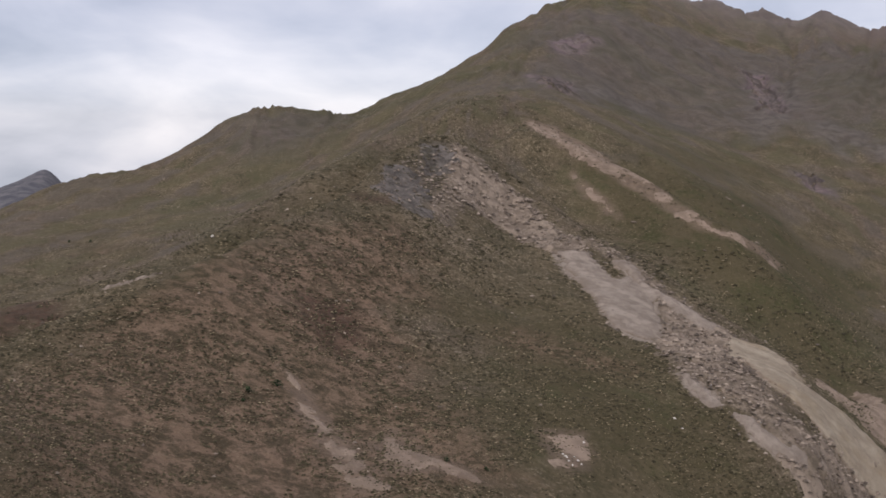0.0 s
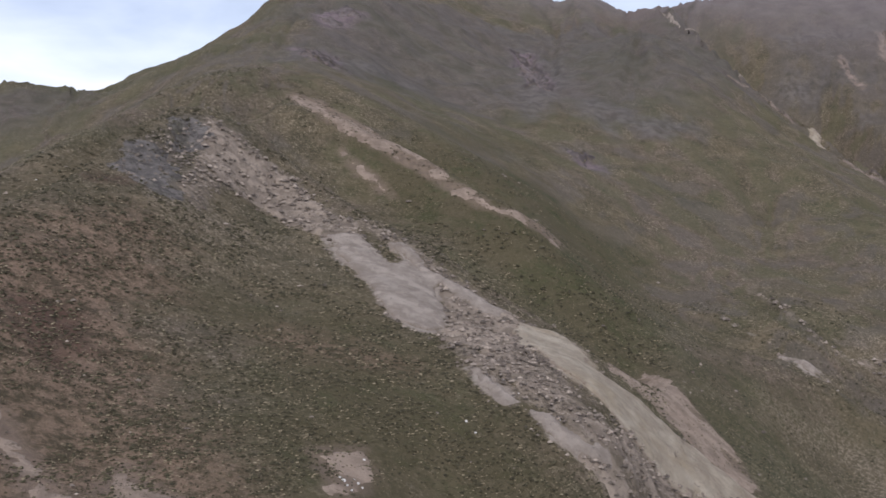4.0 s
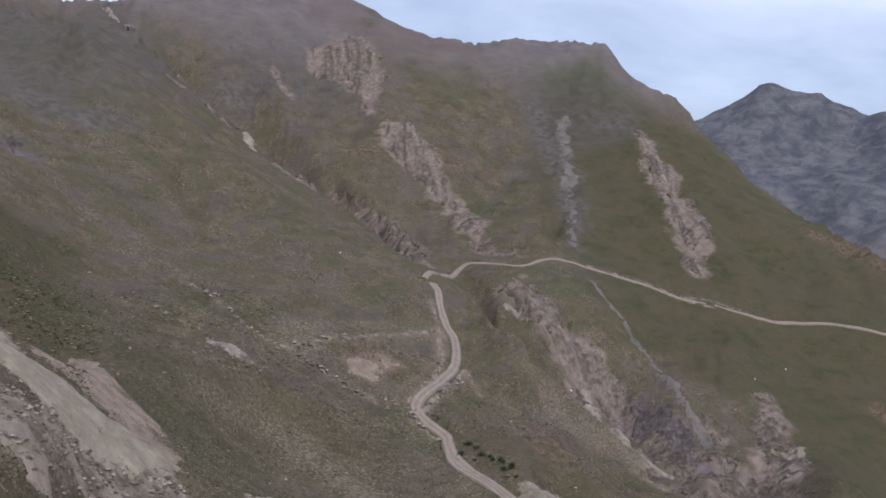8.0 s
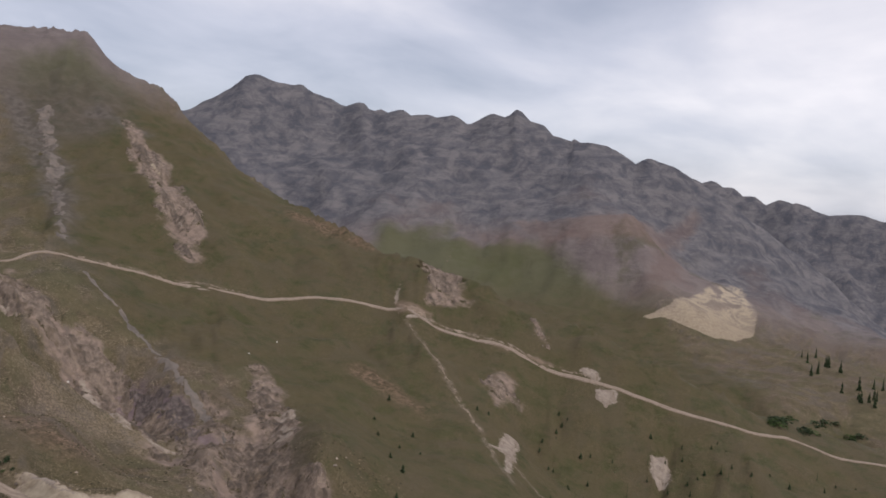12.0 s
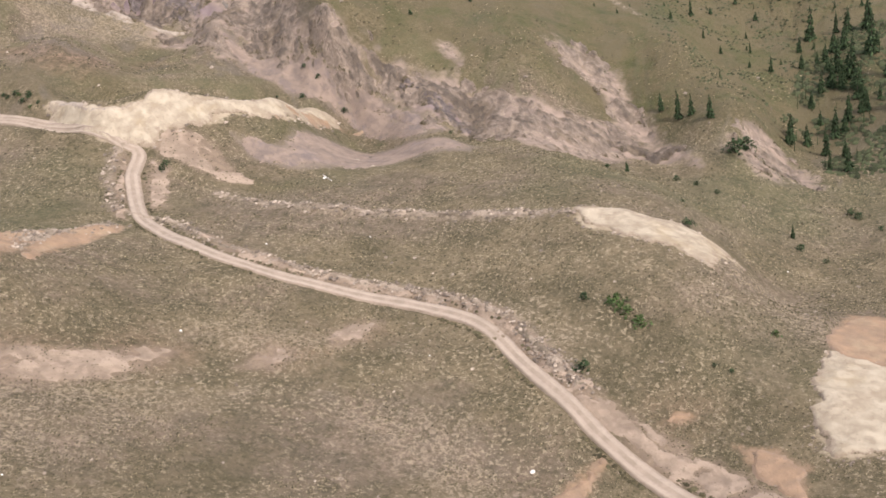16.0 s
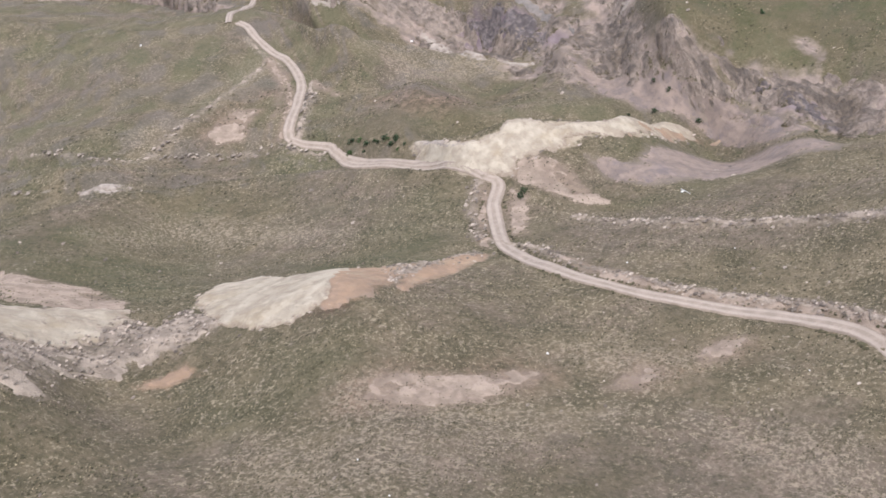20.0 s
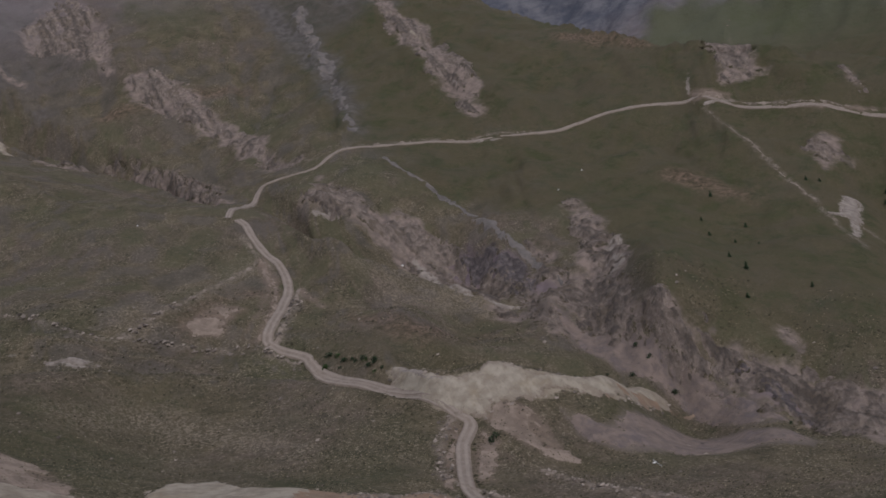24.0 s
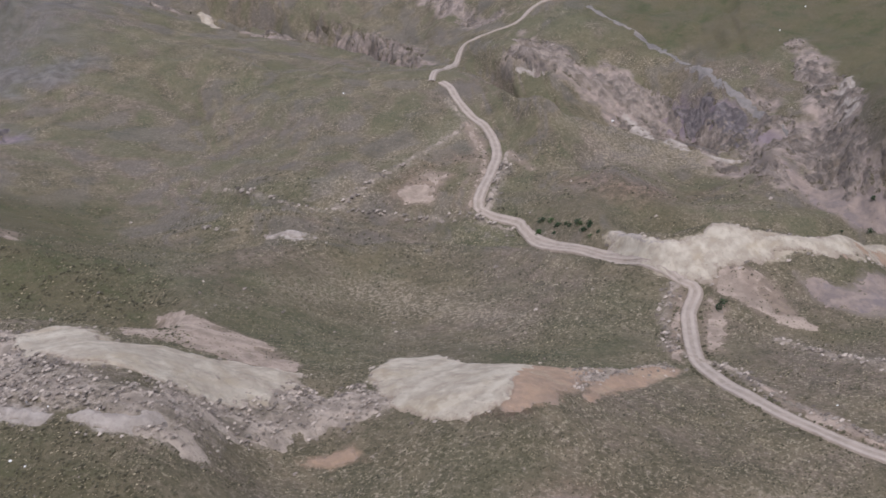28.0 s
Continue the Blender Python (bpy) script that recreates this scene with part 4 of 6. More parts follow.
def turf_colour(g):
    # thin alpine turf: straw, olive and bare brown patches
    turf = two(g, (0.086, 0.070, 0.043), (0.150, 0.117, 0.074), 14)
    turf = g.mix(g.step(g.noise(55, 4), 0.45, 0.62), turf, two(g, (0.105, 0.083, 0.060), (0.150, 0.112, 0.082), 6))
    turf = g.mix(g.step(g.noise(90, 3), 0.5, 0.68), turf, two(g, (0.066, 0.063, 0.034), (0.110, 0.096, 0.055), 9))
    tuft = g.step(g.noise(1.2, 4, 0.75), 0.50, 0.60)
    turf = g.mix(g.math("MULTIPLY", tuft, 0.46), turf, (0.040, 0.036, 0.017))
    clump = g.step(g.noise(3.4, 7, 0.75), 0.47, 0.58)
    turf = g.mix(g.math("MULTIPLY", clump, 0.40), turf, (0.046, 0.042, 0.022))
    straw = g.step(g.noise(1.0, 5, 0.8), 0.545, 0.59)
    turf = g.mix(g.math("MULTIPLY", straw, g.step(g.noise(17, 5, 0.65), 0.36, 0.60, 0.2, 0.8)), turf, (0.275, 0.222, 0.152))
    worn = g.step(g.noise(1.9, 6, 0.72), 0.56, 0.68)
    turf = g.mix(g.math("MULTIPLY", worn, g.step(g.noise(24, 4), 0.4, 0.62, 0.12, 0.62)), turf, (0.215, 0.170, 0.128))
    stripe = g.attr("stripe")
    turf = g.mix(g.step(stripe, 0.04, 0.24, 0, 0.42), turf, two(g, (0.125, 0.103, 0.088), (0.092, 0.080, 0.070), 12))
    turf = g.mix(g.step(stripe, -0.22, -0.06, 0.5, 0), turf, two(g, (0.078, 0.076, 0.040), (0.105, 0.092, 0.050), 10))
    stone = g.step(g.noise(2.6, 4, 0.75), 0.62, 0.70)
    turf = g.mix(g.math("MULTIPLY", stone, g.step(g.noise(30, 3), 0.42, 0.6, 0.1, 0.85)), turf, (0.27, 0.215, 0.165))
    wide = g.math("MULTIPLY", g.math("SUBTRACT", g.noise(26, 6, 0.68), 0.5), 34.0)

    def over(base, kind, colour, soft=1.5, part=1.0):
        return g.mix(g.step(g.math("ADD", g.attr(kind), wide), -soft, soft, 0.0, part), base, colour)

    c = over(turf, "green", g.mix(g.step(g.noise(19, 7, 0.72), 0.36, 0.55), two(g, (0.043, 0.049, 0.018), (0.062, 0.062, 0.026), 7), (0.082, 0.068, 0.036)), 16, 0.74)
    c = over(c, "upland", two(g, (0.128, 0.110, 0.104), (0.075, 0.067, 0.064), 9), 22, 0.5)
    c = over(c, "soil", g.mix(g.step(g.noise(3.2, 8, 0.8), 0.42, 0.58), (0.225, 0.150, 0.105), (0.062, 0.045, 0.028)), 9, 0.68)
    return c, wide


def ground_material():
    m, nt, bsdf = material("alpine_ground")
    g = Graph(nt)
    c, wide = turf_colour(g)
    edge = g.math("MULTIPLY", g.math("SUBTRACT", g.noise(5, 6, 0.7), 0.5), 9.0)
    grit = g.noise(1.2, 5, 0.8)

    def over(base, kind, colour, soft=1.5, noise=edge, part=1.0):
        d = g.math("ADD", g.attr(kind), noise)
        return g.mix(g.step(d, -soft, soft, 0.0, part), base, colour)

    c = over(c, "fleck", g.mix(g.step(g.noise(1.0, 6, 0.85), 0.44, 0.58), c, (0.27, 0.212, 0.155)), 7, wide, 0.6)
    c = over(c, "grey", two(g, (0.150, 0.130, 0.117), (0.080, 0.070, 0.064), 5), 9, wide, 0.7)
    c = over(c, "red", two(g, (0.095, 0.052, 0.038), (0.060, 0.040, 0.030), 2), 4, edge, 0.75)
    c = over(c, "pink", two(g, (0.285, 0.215, 0.172), (0.165, 0.128, 0.108), 4), 3.5, wide, 0.92)
    c = over(c, "mauve", two(g, (0.13, 0.095, 0.105), (0.20, 0.155, 0.150), 4), 5, wide, 0.9)
    c = over(c, "rubble", g.mix(g.step(grit, 0.38, 0.62), (0.105, 0.083, 0.062), (0.29, 0.232, 0.178)), 2.2, edge, 0.9)
    c = over(c, "ochre", two(g, (0.29, 0.19, 0.122), (0.235, 0.16, 0.112), 3), 1.5, edge, 0.85)
    c = over(c, "cream", two(g, (0.32, 0.262, 0.19), (0.25, 0.198, 0.14), 3.5), 0.9, edge)
    c = over(c, "pale", two(g, (0.31, 0.262, 0.215), (0.24, 0.195, 0.158), 3), 0.9, edge)
    c = over(c, "wash", two(g, (0.205, 0.158, 0.125), (0.152, 0.120, 0.100), 5), 2.5, edge, 0.9)
    c = over(c, "bare", two(g, (0.225, 0.165, 0.122), (0.165, 0.122, 0.092), 2.5), 2, edge, 0.8)
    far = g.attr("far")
    # far walls: bedded slate crags over brown scree aprons; blue cast partly haze put into the colour
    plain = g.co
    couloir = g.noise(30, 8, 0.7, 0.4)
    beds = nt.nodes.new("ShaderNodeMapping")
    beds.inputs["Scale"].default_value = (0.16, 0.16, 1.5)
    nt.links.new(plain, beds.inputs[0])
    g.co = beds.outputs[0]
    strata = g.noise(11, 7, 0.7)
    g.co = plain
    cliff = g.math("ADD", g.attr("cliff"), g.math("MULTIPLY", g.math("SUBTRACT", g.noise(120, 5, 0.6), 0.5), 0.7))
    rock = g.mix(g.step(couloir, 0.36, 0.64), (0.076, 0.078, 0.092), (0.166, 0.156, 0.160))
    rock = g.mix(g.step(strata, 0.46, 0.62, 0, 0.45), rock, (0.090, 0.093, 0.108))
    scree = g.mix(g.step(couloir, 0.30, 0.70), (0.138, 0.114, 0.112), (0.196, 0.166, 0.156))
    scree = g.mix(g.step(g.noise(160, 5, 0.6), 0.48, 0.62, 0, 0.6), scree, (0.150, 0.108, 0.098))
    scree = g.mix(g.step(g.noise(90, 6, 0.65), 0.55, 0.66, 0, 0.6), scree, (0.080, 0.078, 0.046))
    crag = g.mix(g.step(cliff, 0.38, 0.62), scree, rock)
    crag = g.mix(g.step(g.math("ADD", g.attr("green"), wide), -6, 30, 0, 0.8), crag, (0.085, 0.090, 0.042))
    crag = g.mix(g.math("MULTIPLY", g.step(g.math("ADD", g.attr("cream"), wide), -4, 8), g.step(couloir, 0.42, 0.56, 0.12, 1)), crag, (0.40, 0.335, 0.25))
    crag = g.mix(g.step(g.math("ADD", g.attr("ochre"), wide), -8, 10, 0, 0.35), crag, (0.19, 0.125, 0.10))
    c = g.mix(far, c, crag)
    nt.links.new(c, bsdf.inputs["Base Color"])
    bsdf.inputs["Roughness"].default_value = 0.95
    bsdf.inputs["Specular IOR Level"].default_value = 0.12
    h = g.math("ADD", g.noise(0.8, 6, 0.75), g.math("MULTIPLY", g.noise(5, 4), 2.2))
    h = g.math("ADD", h, g.math("MULTIPLY", g.math("MULTIPLY", far, g.math("ADD", couloir, strata)), 5.0))
    nt.links.new(g.bump(h, 0.55, 0.8), bsdf.inputs["Normal"])
    return m


GROUND = ground_material()


# ---- the ground: one sheet, finer where the camera looks ----
def build_ground():
    az = np.concatenate([np.arange(-38, 106, 0.15), np.arange(106, 322, 3.0)])
    ring = 14 * np.exp(np.arange(0, 527) * 0.011)
    A, Rr = np.meshgrid(np.radians(az), ring)
    X, Y = Rr * np.sin(A), Rr * np.cos(A)
    Z = height(X, Y)
    n, k = len(az), len(ring)
    co = np.stack([X, Y, Z], -1).reshape(-1, 3)
    centre = np.array([[0, 0, base_height(np.zeros(1), np.zeros(1))[0]]])
    co = np.concatenate([co, centre])
    i, j = np.meshgrid(np.arange(k - 1), np.arange(n), indexing="ij")
    jn = (j + 1) % n
    quads = np.stack([i * n + j, (i + 1) * n + j, (i + 1) * n + jn, i * n + jn], -1).reshape(-1, 4)
    tris = np.stack([np.arange(n), (np.arange(n) + 1) % n, np.full(n, k * n)], -1)
    me = bpy.data.meshes.new("ground")
    me.vertices.add(len(co))
    me.vertices.foreach_set("co", co.ravel())
    idx = np.concatenate([quads.ravel(), tris.ravel()])
    me.loops.add(len(idx))
    me.loops.foreach_set("vertex_index", idx.astype(np.int32))
    starts = np.concatenate([np.arange(len(quads)) * 4, len(quads) * 4 + np.arange(len(tris)) * 3])
    me.polygons.add(len(starts))
    me.polygons.foreach_set("loop_start", starts.astype(np.int32))
    me.update(calc_edges=True)
    me.polygons.foreach_set("use_smooth", np.ones(len(starts), bool))
    for kind in KINDS:
        at = me.attributes.new(kind, "FLOAT", "POINT")
        at.data.foreach_set("value", cover_distance(co[:, 0], co[:, 1], kind).astype(np.float32))
    at = me.attributes.new("stripe", "FLOAT", "POINT")
    rr = np.hypot(co[:, 0], co[:, 1])
    st = fall_streaks(co[:, 0], co[:, 1], 15, 81, 13.0) * smooth(240, 480, rr)
    at.data.foreach_set("value", st.astype(np.float32))
    # weight of the haze-tinted wall colours, rising with distance
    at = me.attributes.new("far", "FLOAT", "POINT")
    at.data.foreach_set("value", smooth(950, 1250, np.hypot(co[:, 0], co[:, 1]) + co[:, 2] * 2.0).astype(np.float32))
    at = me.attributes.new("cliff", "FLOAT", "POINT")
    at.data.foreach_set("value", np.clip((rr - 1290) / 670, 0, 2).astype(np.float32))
    ob = new("ground", me)
    me.materials.append(GROUND)
    return tagged(ob, "olive-brown alpine turf slopes with bare scree and crags", "ground", kind="structure")


ground = build_ground()


# ---- roads ----
def curve_points(line, step):
    p = np.array(line, float)
    out = []
    q = np.concatenate([[2 * p[0] - p[1]], p, [2 * p[-1] - p[-2]]])
    for a, b, c, d in zip(q[:-3], q[1:-2], q[2:-1], q[3:]):
        m = max(2, int(np.hypot(*(c - b)) / step))
        for t in np.arange(m) / m:
            out.append(0.5 * (2 * b + (c - a) * t + (2 * a - 5 * b + 4 * c - d) * t * t + (3 * b - a - 3 * c + d) * t ** 3))
    out.append(p[-1])
    return np.array(out)


def road_material():
    m, nt, bsdf = material("gravel_track")
    g = Graph(nt)
    across = g.attr("across")
    c = two(g, (0.255, 0.198, 0.152), (0.195, 0.150, 0.113), 2.5)
    rut = g.step(g.math("ABSOLUTE", g.math("SUBTRACT", g.math("ABSOLUTE", across), 0.45)), 0.10, 0.30, 1, 0)
    c = g.mix(g.math("MULTIPLY", rut, 0.75), c, two(g, (0.325, 0.262, 0.208), (0.27, 0.215, 0.168), 4))
    c = g.mix(g.math("MULTIPLY", g.step(g.noise(0.7, 4), 0.5, 0.7), 0.4), c, (0.20, 0.155, 0.115))
    nt.links.new(c, bsdf.inputs["Base Color"])
    bsdf.inputs["Roughness"].default_value = 0.95
    nt.links.new(g.bump(g.noise(0.5, 5, 0.7), 0.15), bsdf.inputs["Normal"])
    return m


TRACK = road_material()


def build_road(name, line, half, step):
    c = curve_points(line, step)
    t = np.gradient(c, axis=0)
    t /= np.linalg.norm(t, axis=1, keepdims=True)
    side = np.stack([t[:, 1], -t[:, 0]], -1)
    s = np.linspace(-1, 1, 13)
    wob = half * (1 + 0.16 * fbm(c[:, 0], c[:, 1], 9, 3, 55))
    P = c[:, None, :] + side[:, None, :] * (s[None, :, None] * wob[:, None, None])
    x, y = P[..., 0], P[..., 1]
    mid = base_height(c[:, 0], c[:, 1]) + fbm(c[:, 0], c[:, 1], 60, 4, 3) * 3.0
    z = 0.85 * (base_height(x, y) + relief(x, y)) + 0.15 * mid[:, None]
    prof = 0.28 - 0.10 * np.exp(-((np.abs(s) - 0.45) / 0.16) ** 2) - 1.3 * smooth(0.8, 1.0, np.abs(s))
    z = z + prof[None, :] + fbm(x, y, 1.5, 2, 8) * 0.08
    k = len(s)
    v = np.stack([x, y, z], -1).reshape(-1, 3)
    f = [(i * k + j, (i + 1) * k + j, (i + 1) * k + j + 1, i * k + j + 1) for i in range(len(c) - 1) for j in range(k - 1)]
    me = bpy.data.meshes.new(name)
    me.from_pydata(v.tolist(), [], f)
    at = me.attributes.new("across", "FLOAT", "POINT")
    at.data.foreach_set("value", np.tile(s, len(c)).astype(np.float32))
    me.polygons.foreach_set("use_smooth", np.ones(len(f), bool))
    me.materials.append(TRACK)
    return new(name, me)


for key, half, label in (("road", 2.2, "pale gravel mine track with two worn wheel ruts"), ("upper", 2.2, "winding pale gravel track climbing to a gully"), ("north", 1.6, "narrow pale track cut across a grassy mountainside")):
    tagged(build_road("road", ROADS[key], half, 1.6), label, "road", kind="structure")


# ---- bare patches, scree and crags: sheets of their own on the slopes ----
def loose_material(name, light, dark, fleck, grain, streak=0.0, stain=None, ragged=3.0, margin=None):
    """Bare mineral soil or broken rock: two-tone patches, down-slope streaks, grit and dark gaps."""
    m, nt, bsdf = material(name)
    g = Graph(nt)
    squash = nt.nodes.new("ShaderNodeMapping")
    squash.inputs["Scale"].default_value = (1, 1, 0.22)
    nt.links.new(g.co, squash.inputs[0])
    plain = g.co
    c = two(g, light, dark, 4.5, 0.36, 0.64)
    if stain:
        c = g.mix(g.step(g.noise(11, 5), 0.50, 0.66, 0, 0.8), c, stain)
    if streak:
        g.co = squash.outputs[0]
        c = g.mix(g.step(g.noise(1.7, 7, 0.7), 0.46, 0.66, 0, streak), c, fleck)
        run = g.noise(2.4, 7, 0.7)
        g.co = plain
    run_down = g.attr("streak")
    c = g.mix(g.step(run_down, 0.02, 0.30, 0, 0.6 if streak else 0.32), c, fleck if streak else tuple(0.5 * (a + b) for a, b in zip(dark, fleck)))
    c = g.mix(g.step(run_down, -0.30, -0.04, 0.5, 0), c, tuple(min(0.6, v * 1.2) for v in light))
    gap = g.step(g.noise(grain, 5, 0.75), 0.55, 0.68)
    c = g.mix(g.math("MULTIPLY", gap, g.step(g.noise(7, 4), 0.38, 0.62, 0.15, 0.8)), c, fleck)
    c = g.mix(g.math("MULTIPLY", g.step(g.cells(grain * 1.3, 1), 0.55, 0.95), 0.22), c, tuple(min(0.75, v * 1.35) for v in light))
    # turf creeps in over the margin
    grow = g.math("MULTIPLY", g.math("ADD", g.noise(4.5, 6, 0.72), g.math("MULTIPLY", g.noise(1.3, 5, 0.85), 1.0)), ragged * 2)
    hold = g.math("ADD", g.attr("inside"), g.math("SUBTRACT", grow, ragged * 2.0))
    turf = turf_colour(g)[0]
    if margin:
        c = g.mix(g.step(hold, 0.0, 1.6), margin, c)
    c = g.mix(g.step(hold, -0.15, 0.3), turf, c)
    nt.links.new(c, bsdf.inputs["Base Color"])
    bsdf.inputs["Roughness"].default_value = 0.92
    bsdf.inputs["Specular IOR Level"].default_value = 0.15
    h = g.noise(grain, 6, 0.75)
    if streak:
        h = g.math("ADD", h, g.math("MULTIPLY", run, 3.0))
    nt.links.new(g.bump(h, 0.5 if not streak else 1.1, 0.9), bsdf.inputs["Normal"])
    return m


LOOSE = dict(
    pale=loose_material("bleached_scree", (0.315, 0.264, 0.218), (0.225, 0.183, 0.148), (0.155, 0.124, 0.097), 0.9, ragged=2.0, margin=(0.215, 0.172, 0.135)),
    cream=loose_material("cream_tailings", (0.352, 0.298, 0.226), (0.268, 0.217, 0.160), (0.18, 0.138, 0.098), 1.0, stain=(0.300, 0.238, 0.160), ragged=2.0, margin=(0.225, 0.172, 0.130)),
    ochre=loose_material("ochre_tailings", (0.27, 0.180, 0.118), (0.225, 0.155, 0.108), (0.15, 0.105, 0.075), 0.9, stain=(0.30, 0.225, 0.15), ragged=2.0, margin=(0.215, 0.158, 0.118)),
    pink=loose_material("pink_crag", (0.315, 0.246, 0.194), (0.185, 0.145, 0.118), (0.085, 0.070, 0.058), 1.2, 0.42, stain=(0.19, 0.145, 0.105), ragged=4.0),
    mauve=loose_material("mauve_crag", (0.215, 0.176, 0.162), (0.142, 0.116, 0.110), (0.075, 0.062, 0.058), 1.4, 0.6, stain=(0.26, 0.20, 0.165), ragged=5.0),
    grey=loose_material("grey_talus", (0.215, 0.190, 0.168), (0.140, 0.122, 0.110), (0.07, 0.06, 0.052), 1.6, 0.3, stain=(0.085, 0.075, 0.045), ragged=5.0),
    wash=loose_material("gully_wash", (0.214, 0.160, 0.127), (0.155, 0.120, 0.102), (0.105, 0.085, 0.072), 1.2, stain=(0.150, 0.120, 0.112), ragged=5.0),
    gully=loose_material("gully_scree", (0.165, 0.142, 0.125), (0.115, 0.098, 0.086), (0.075, 0.064, 0.055), 1.2, stain=(0.20, 0.165, 0.138), ragged=2.5),
    bare=loose_material("bare_soil", (0.285, 0.218, 0.165), (0.205, 0.154, 0.117), (0.10, 0.078, 0.055), 1.1, stain=(0.18, 0.132, 0.098), ragged=3.0),
    rubble=loose_material("broken_rubble", (0.285, 0.228, 0.176), (0.180, 0.142, 0.110), (0.072, 0.058, 0.043), 1.0, stain=(0.11, 0.088, 0.06), ragged=2.5),
)
NAMES = dict(pale=("scree_patch", "bleached bare scree patch on the turf slope", "scree"), cream=("tailings_patch", "cream-coloured mine tailings spilled over turf", "tailings"),
             ochre=("tailings_patch", "orange-stained mine tailings on the slope", "tailings"), pink=("rock_outcrop", "pinkish weathered crag with gullied face", "rock"),
             mauve=("rock_outcrop", "dark mauve broken crag above the gully", "rock"), grey=("talus_field", "grey talus of broken stones on turf", "talus"),
             wash=("gravel_wash", "mauve-pink gravel wash on the gully floor", "gravel"),
             gully=("scree_run", "grey-brown scree run down a grassy gully", "scree"),
             bare=("bare_ground", "trodden tan bare soil worn through the turf", "soil"),
             rubble=("rubble_band", "tan band of broken rubble and small stones", "rubble"))
RISE = dict(gully=0.3, bare=0.16, pale=0.75, cream=0.8, ochre=0.6, pink=0.9, mauve=0.9, grey=0.4, rubble=0.4, wash=0.3)


def build_patch(kind, line, width, seed):
    r = np.hypot(line[0][0], line[0][1])
    if r > 1150 or (kind == "grey" and r > 470):
        return
    crag = kind in ("pink", "mauve")
    step = min(max(0.0026 * r, 0.45), 1.6) * (1.25 if kind == "grey" else 1)
    xs, ys = [p[0] for p in line], [p[1] for p in line]
    span = min(max(xs) - min(xs), max(ys) - min(ys)) + 2
    w = max(width) if width else min(max(span * 0.22, 1.5), 9)
    m = w * 1.5 + 3 if width else 9
    gx, gy = np.arange(min(xs) - m, max(xs) + m, step), np.arange(min(ys) - m, max(ys) + m, step)
    X, Y = np.meshgrid(gx, gy)
    X = X + vnoise(X * 3.1, Y * 3.1, seed) * step * 0.7
    Y = Y + vnoise(X * 2.7, Y * 2.7, seed + 9) * step * 0.7
    d = inside_of(X, Y, line, width)
    if not width:
        w = min(max(float(d.max()) * 1.2, 0.8), 9)
    d = d + fbm(X, Y, w * 1.3, 5, seed + 2, 0.62) * w * ((1.4 if crag or kind == "grey" else 0.95) if width else (1.1 if crag or kind == "grey" else 0.5)) + fbm(X, Y, 2.2, 2, seed + 5) * min(1.2, w * 0.5)
    if kind in ("grey", "rubble", "pink", "mauve", "bare"):
        d = d - 2.2 * w * np.clip(fbm(X, Y, w * 0.8, 3, seed + 31) - 0.12, 0, 1)
    Z = height(X, Y)
    inside = smooth(-1.2, 1.2, d / max(1.0, step * 1.2))
    Z = Z - 1.0 + inside * (1.0 + RISE[kind] * (0.55 + 0.45 * smooth(0, w * 0.8, d)))
    st = fall_streaks(X, Y, 2.6 if crag else 2.4, seed + 21, 13.0)
    if crag:
        Z += inside * st * 2.4
        Z += inside * ((ridged(X, Y, 9, 4, seed + 11) - 0.35) * 0.9 + (ridged(X, Y, 3.2, 2, seed + 15) - 0.3) * 0.8)
    elif kind in ("rubble", "grey"):
        Z += inside * fbm(X, Y, 1.6, 3, seed + 12) * 0.7
    else:
        Z += inside * fbm(X, Y, 3.0, 3, seed + 13) * 0.16
    n = X.shape[1]
    keep = d > -2.0 * step
    cell = keep[:-1, :-1] | keep[1:, :-1] | keep[:-1, 1:] | keep[1:, 1:]
    i, j = np.where(cell)
    if len(i) < 6:
        return
    quads = np.stack([i * n + j, i * n + j + 1, (i + 1) * n + j + 1, (i + 1) * n + j], -1)
    used, inv = np.unique(quads, return_inverse=True)
    co = np.stack([X.ravel()[used], Y.ravel()[used], Z.ravel()[used]], -1)
    name, label, cat = NAMES[kind]
    me = bpy.data.meshes.new(name)
    me.from_pydata(co.tolist(), [], inv.reshape(-1, 4).tolist())
    me.polygons.foreach_set("use_smooth", np.ones(len(quads), bool))
    k = min(max(r / 250, 1), 2.2) / min(max(6 / w, 1), 3)
    fields = dict(inside=d.ravel()[used] / k, streak=st.ravel()[used])
    for cover in ("green", "soil", "upland"):
        fields[cover] = cover_distance(co[:, 0], co[:, 1], cover)
    for key, val in fields.items():
        me.attributes.new(key, "FLOAT", "POINT").data.foreach_set("value", val.astype(np.float32))
    me.materials.append(LOOSE[kind])
    tagged(new(name, me), label, cat, kind="structure")


for number, (kind, line, width) in enumerate(COVER):
    if kind in LOOSE:
        build_patch(kind, line, width, 100 + 7 * number)


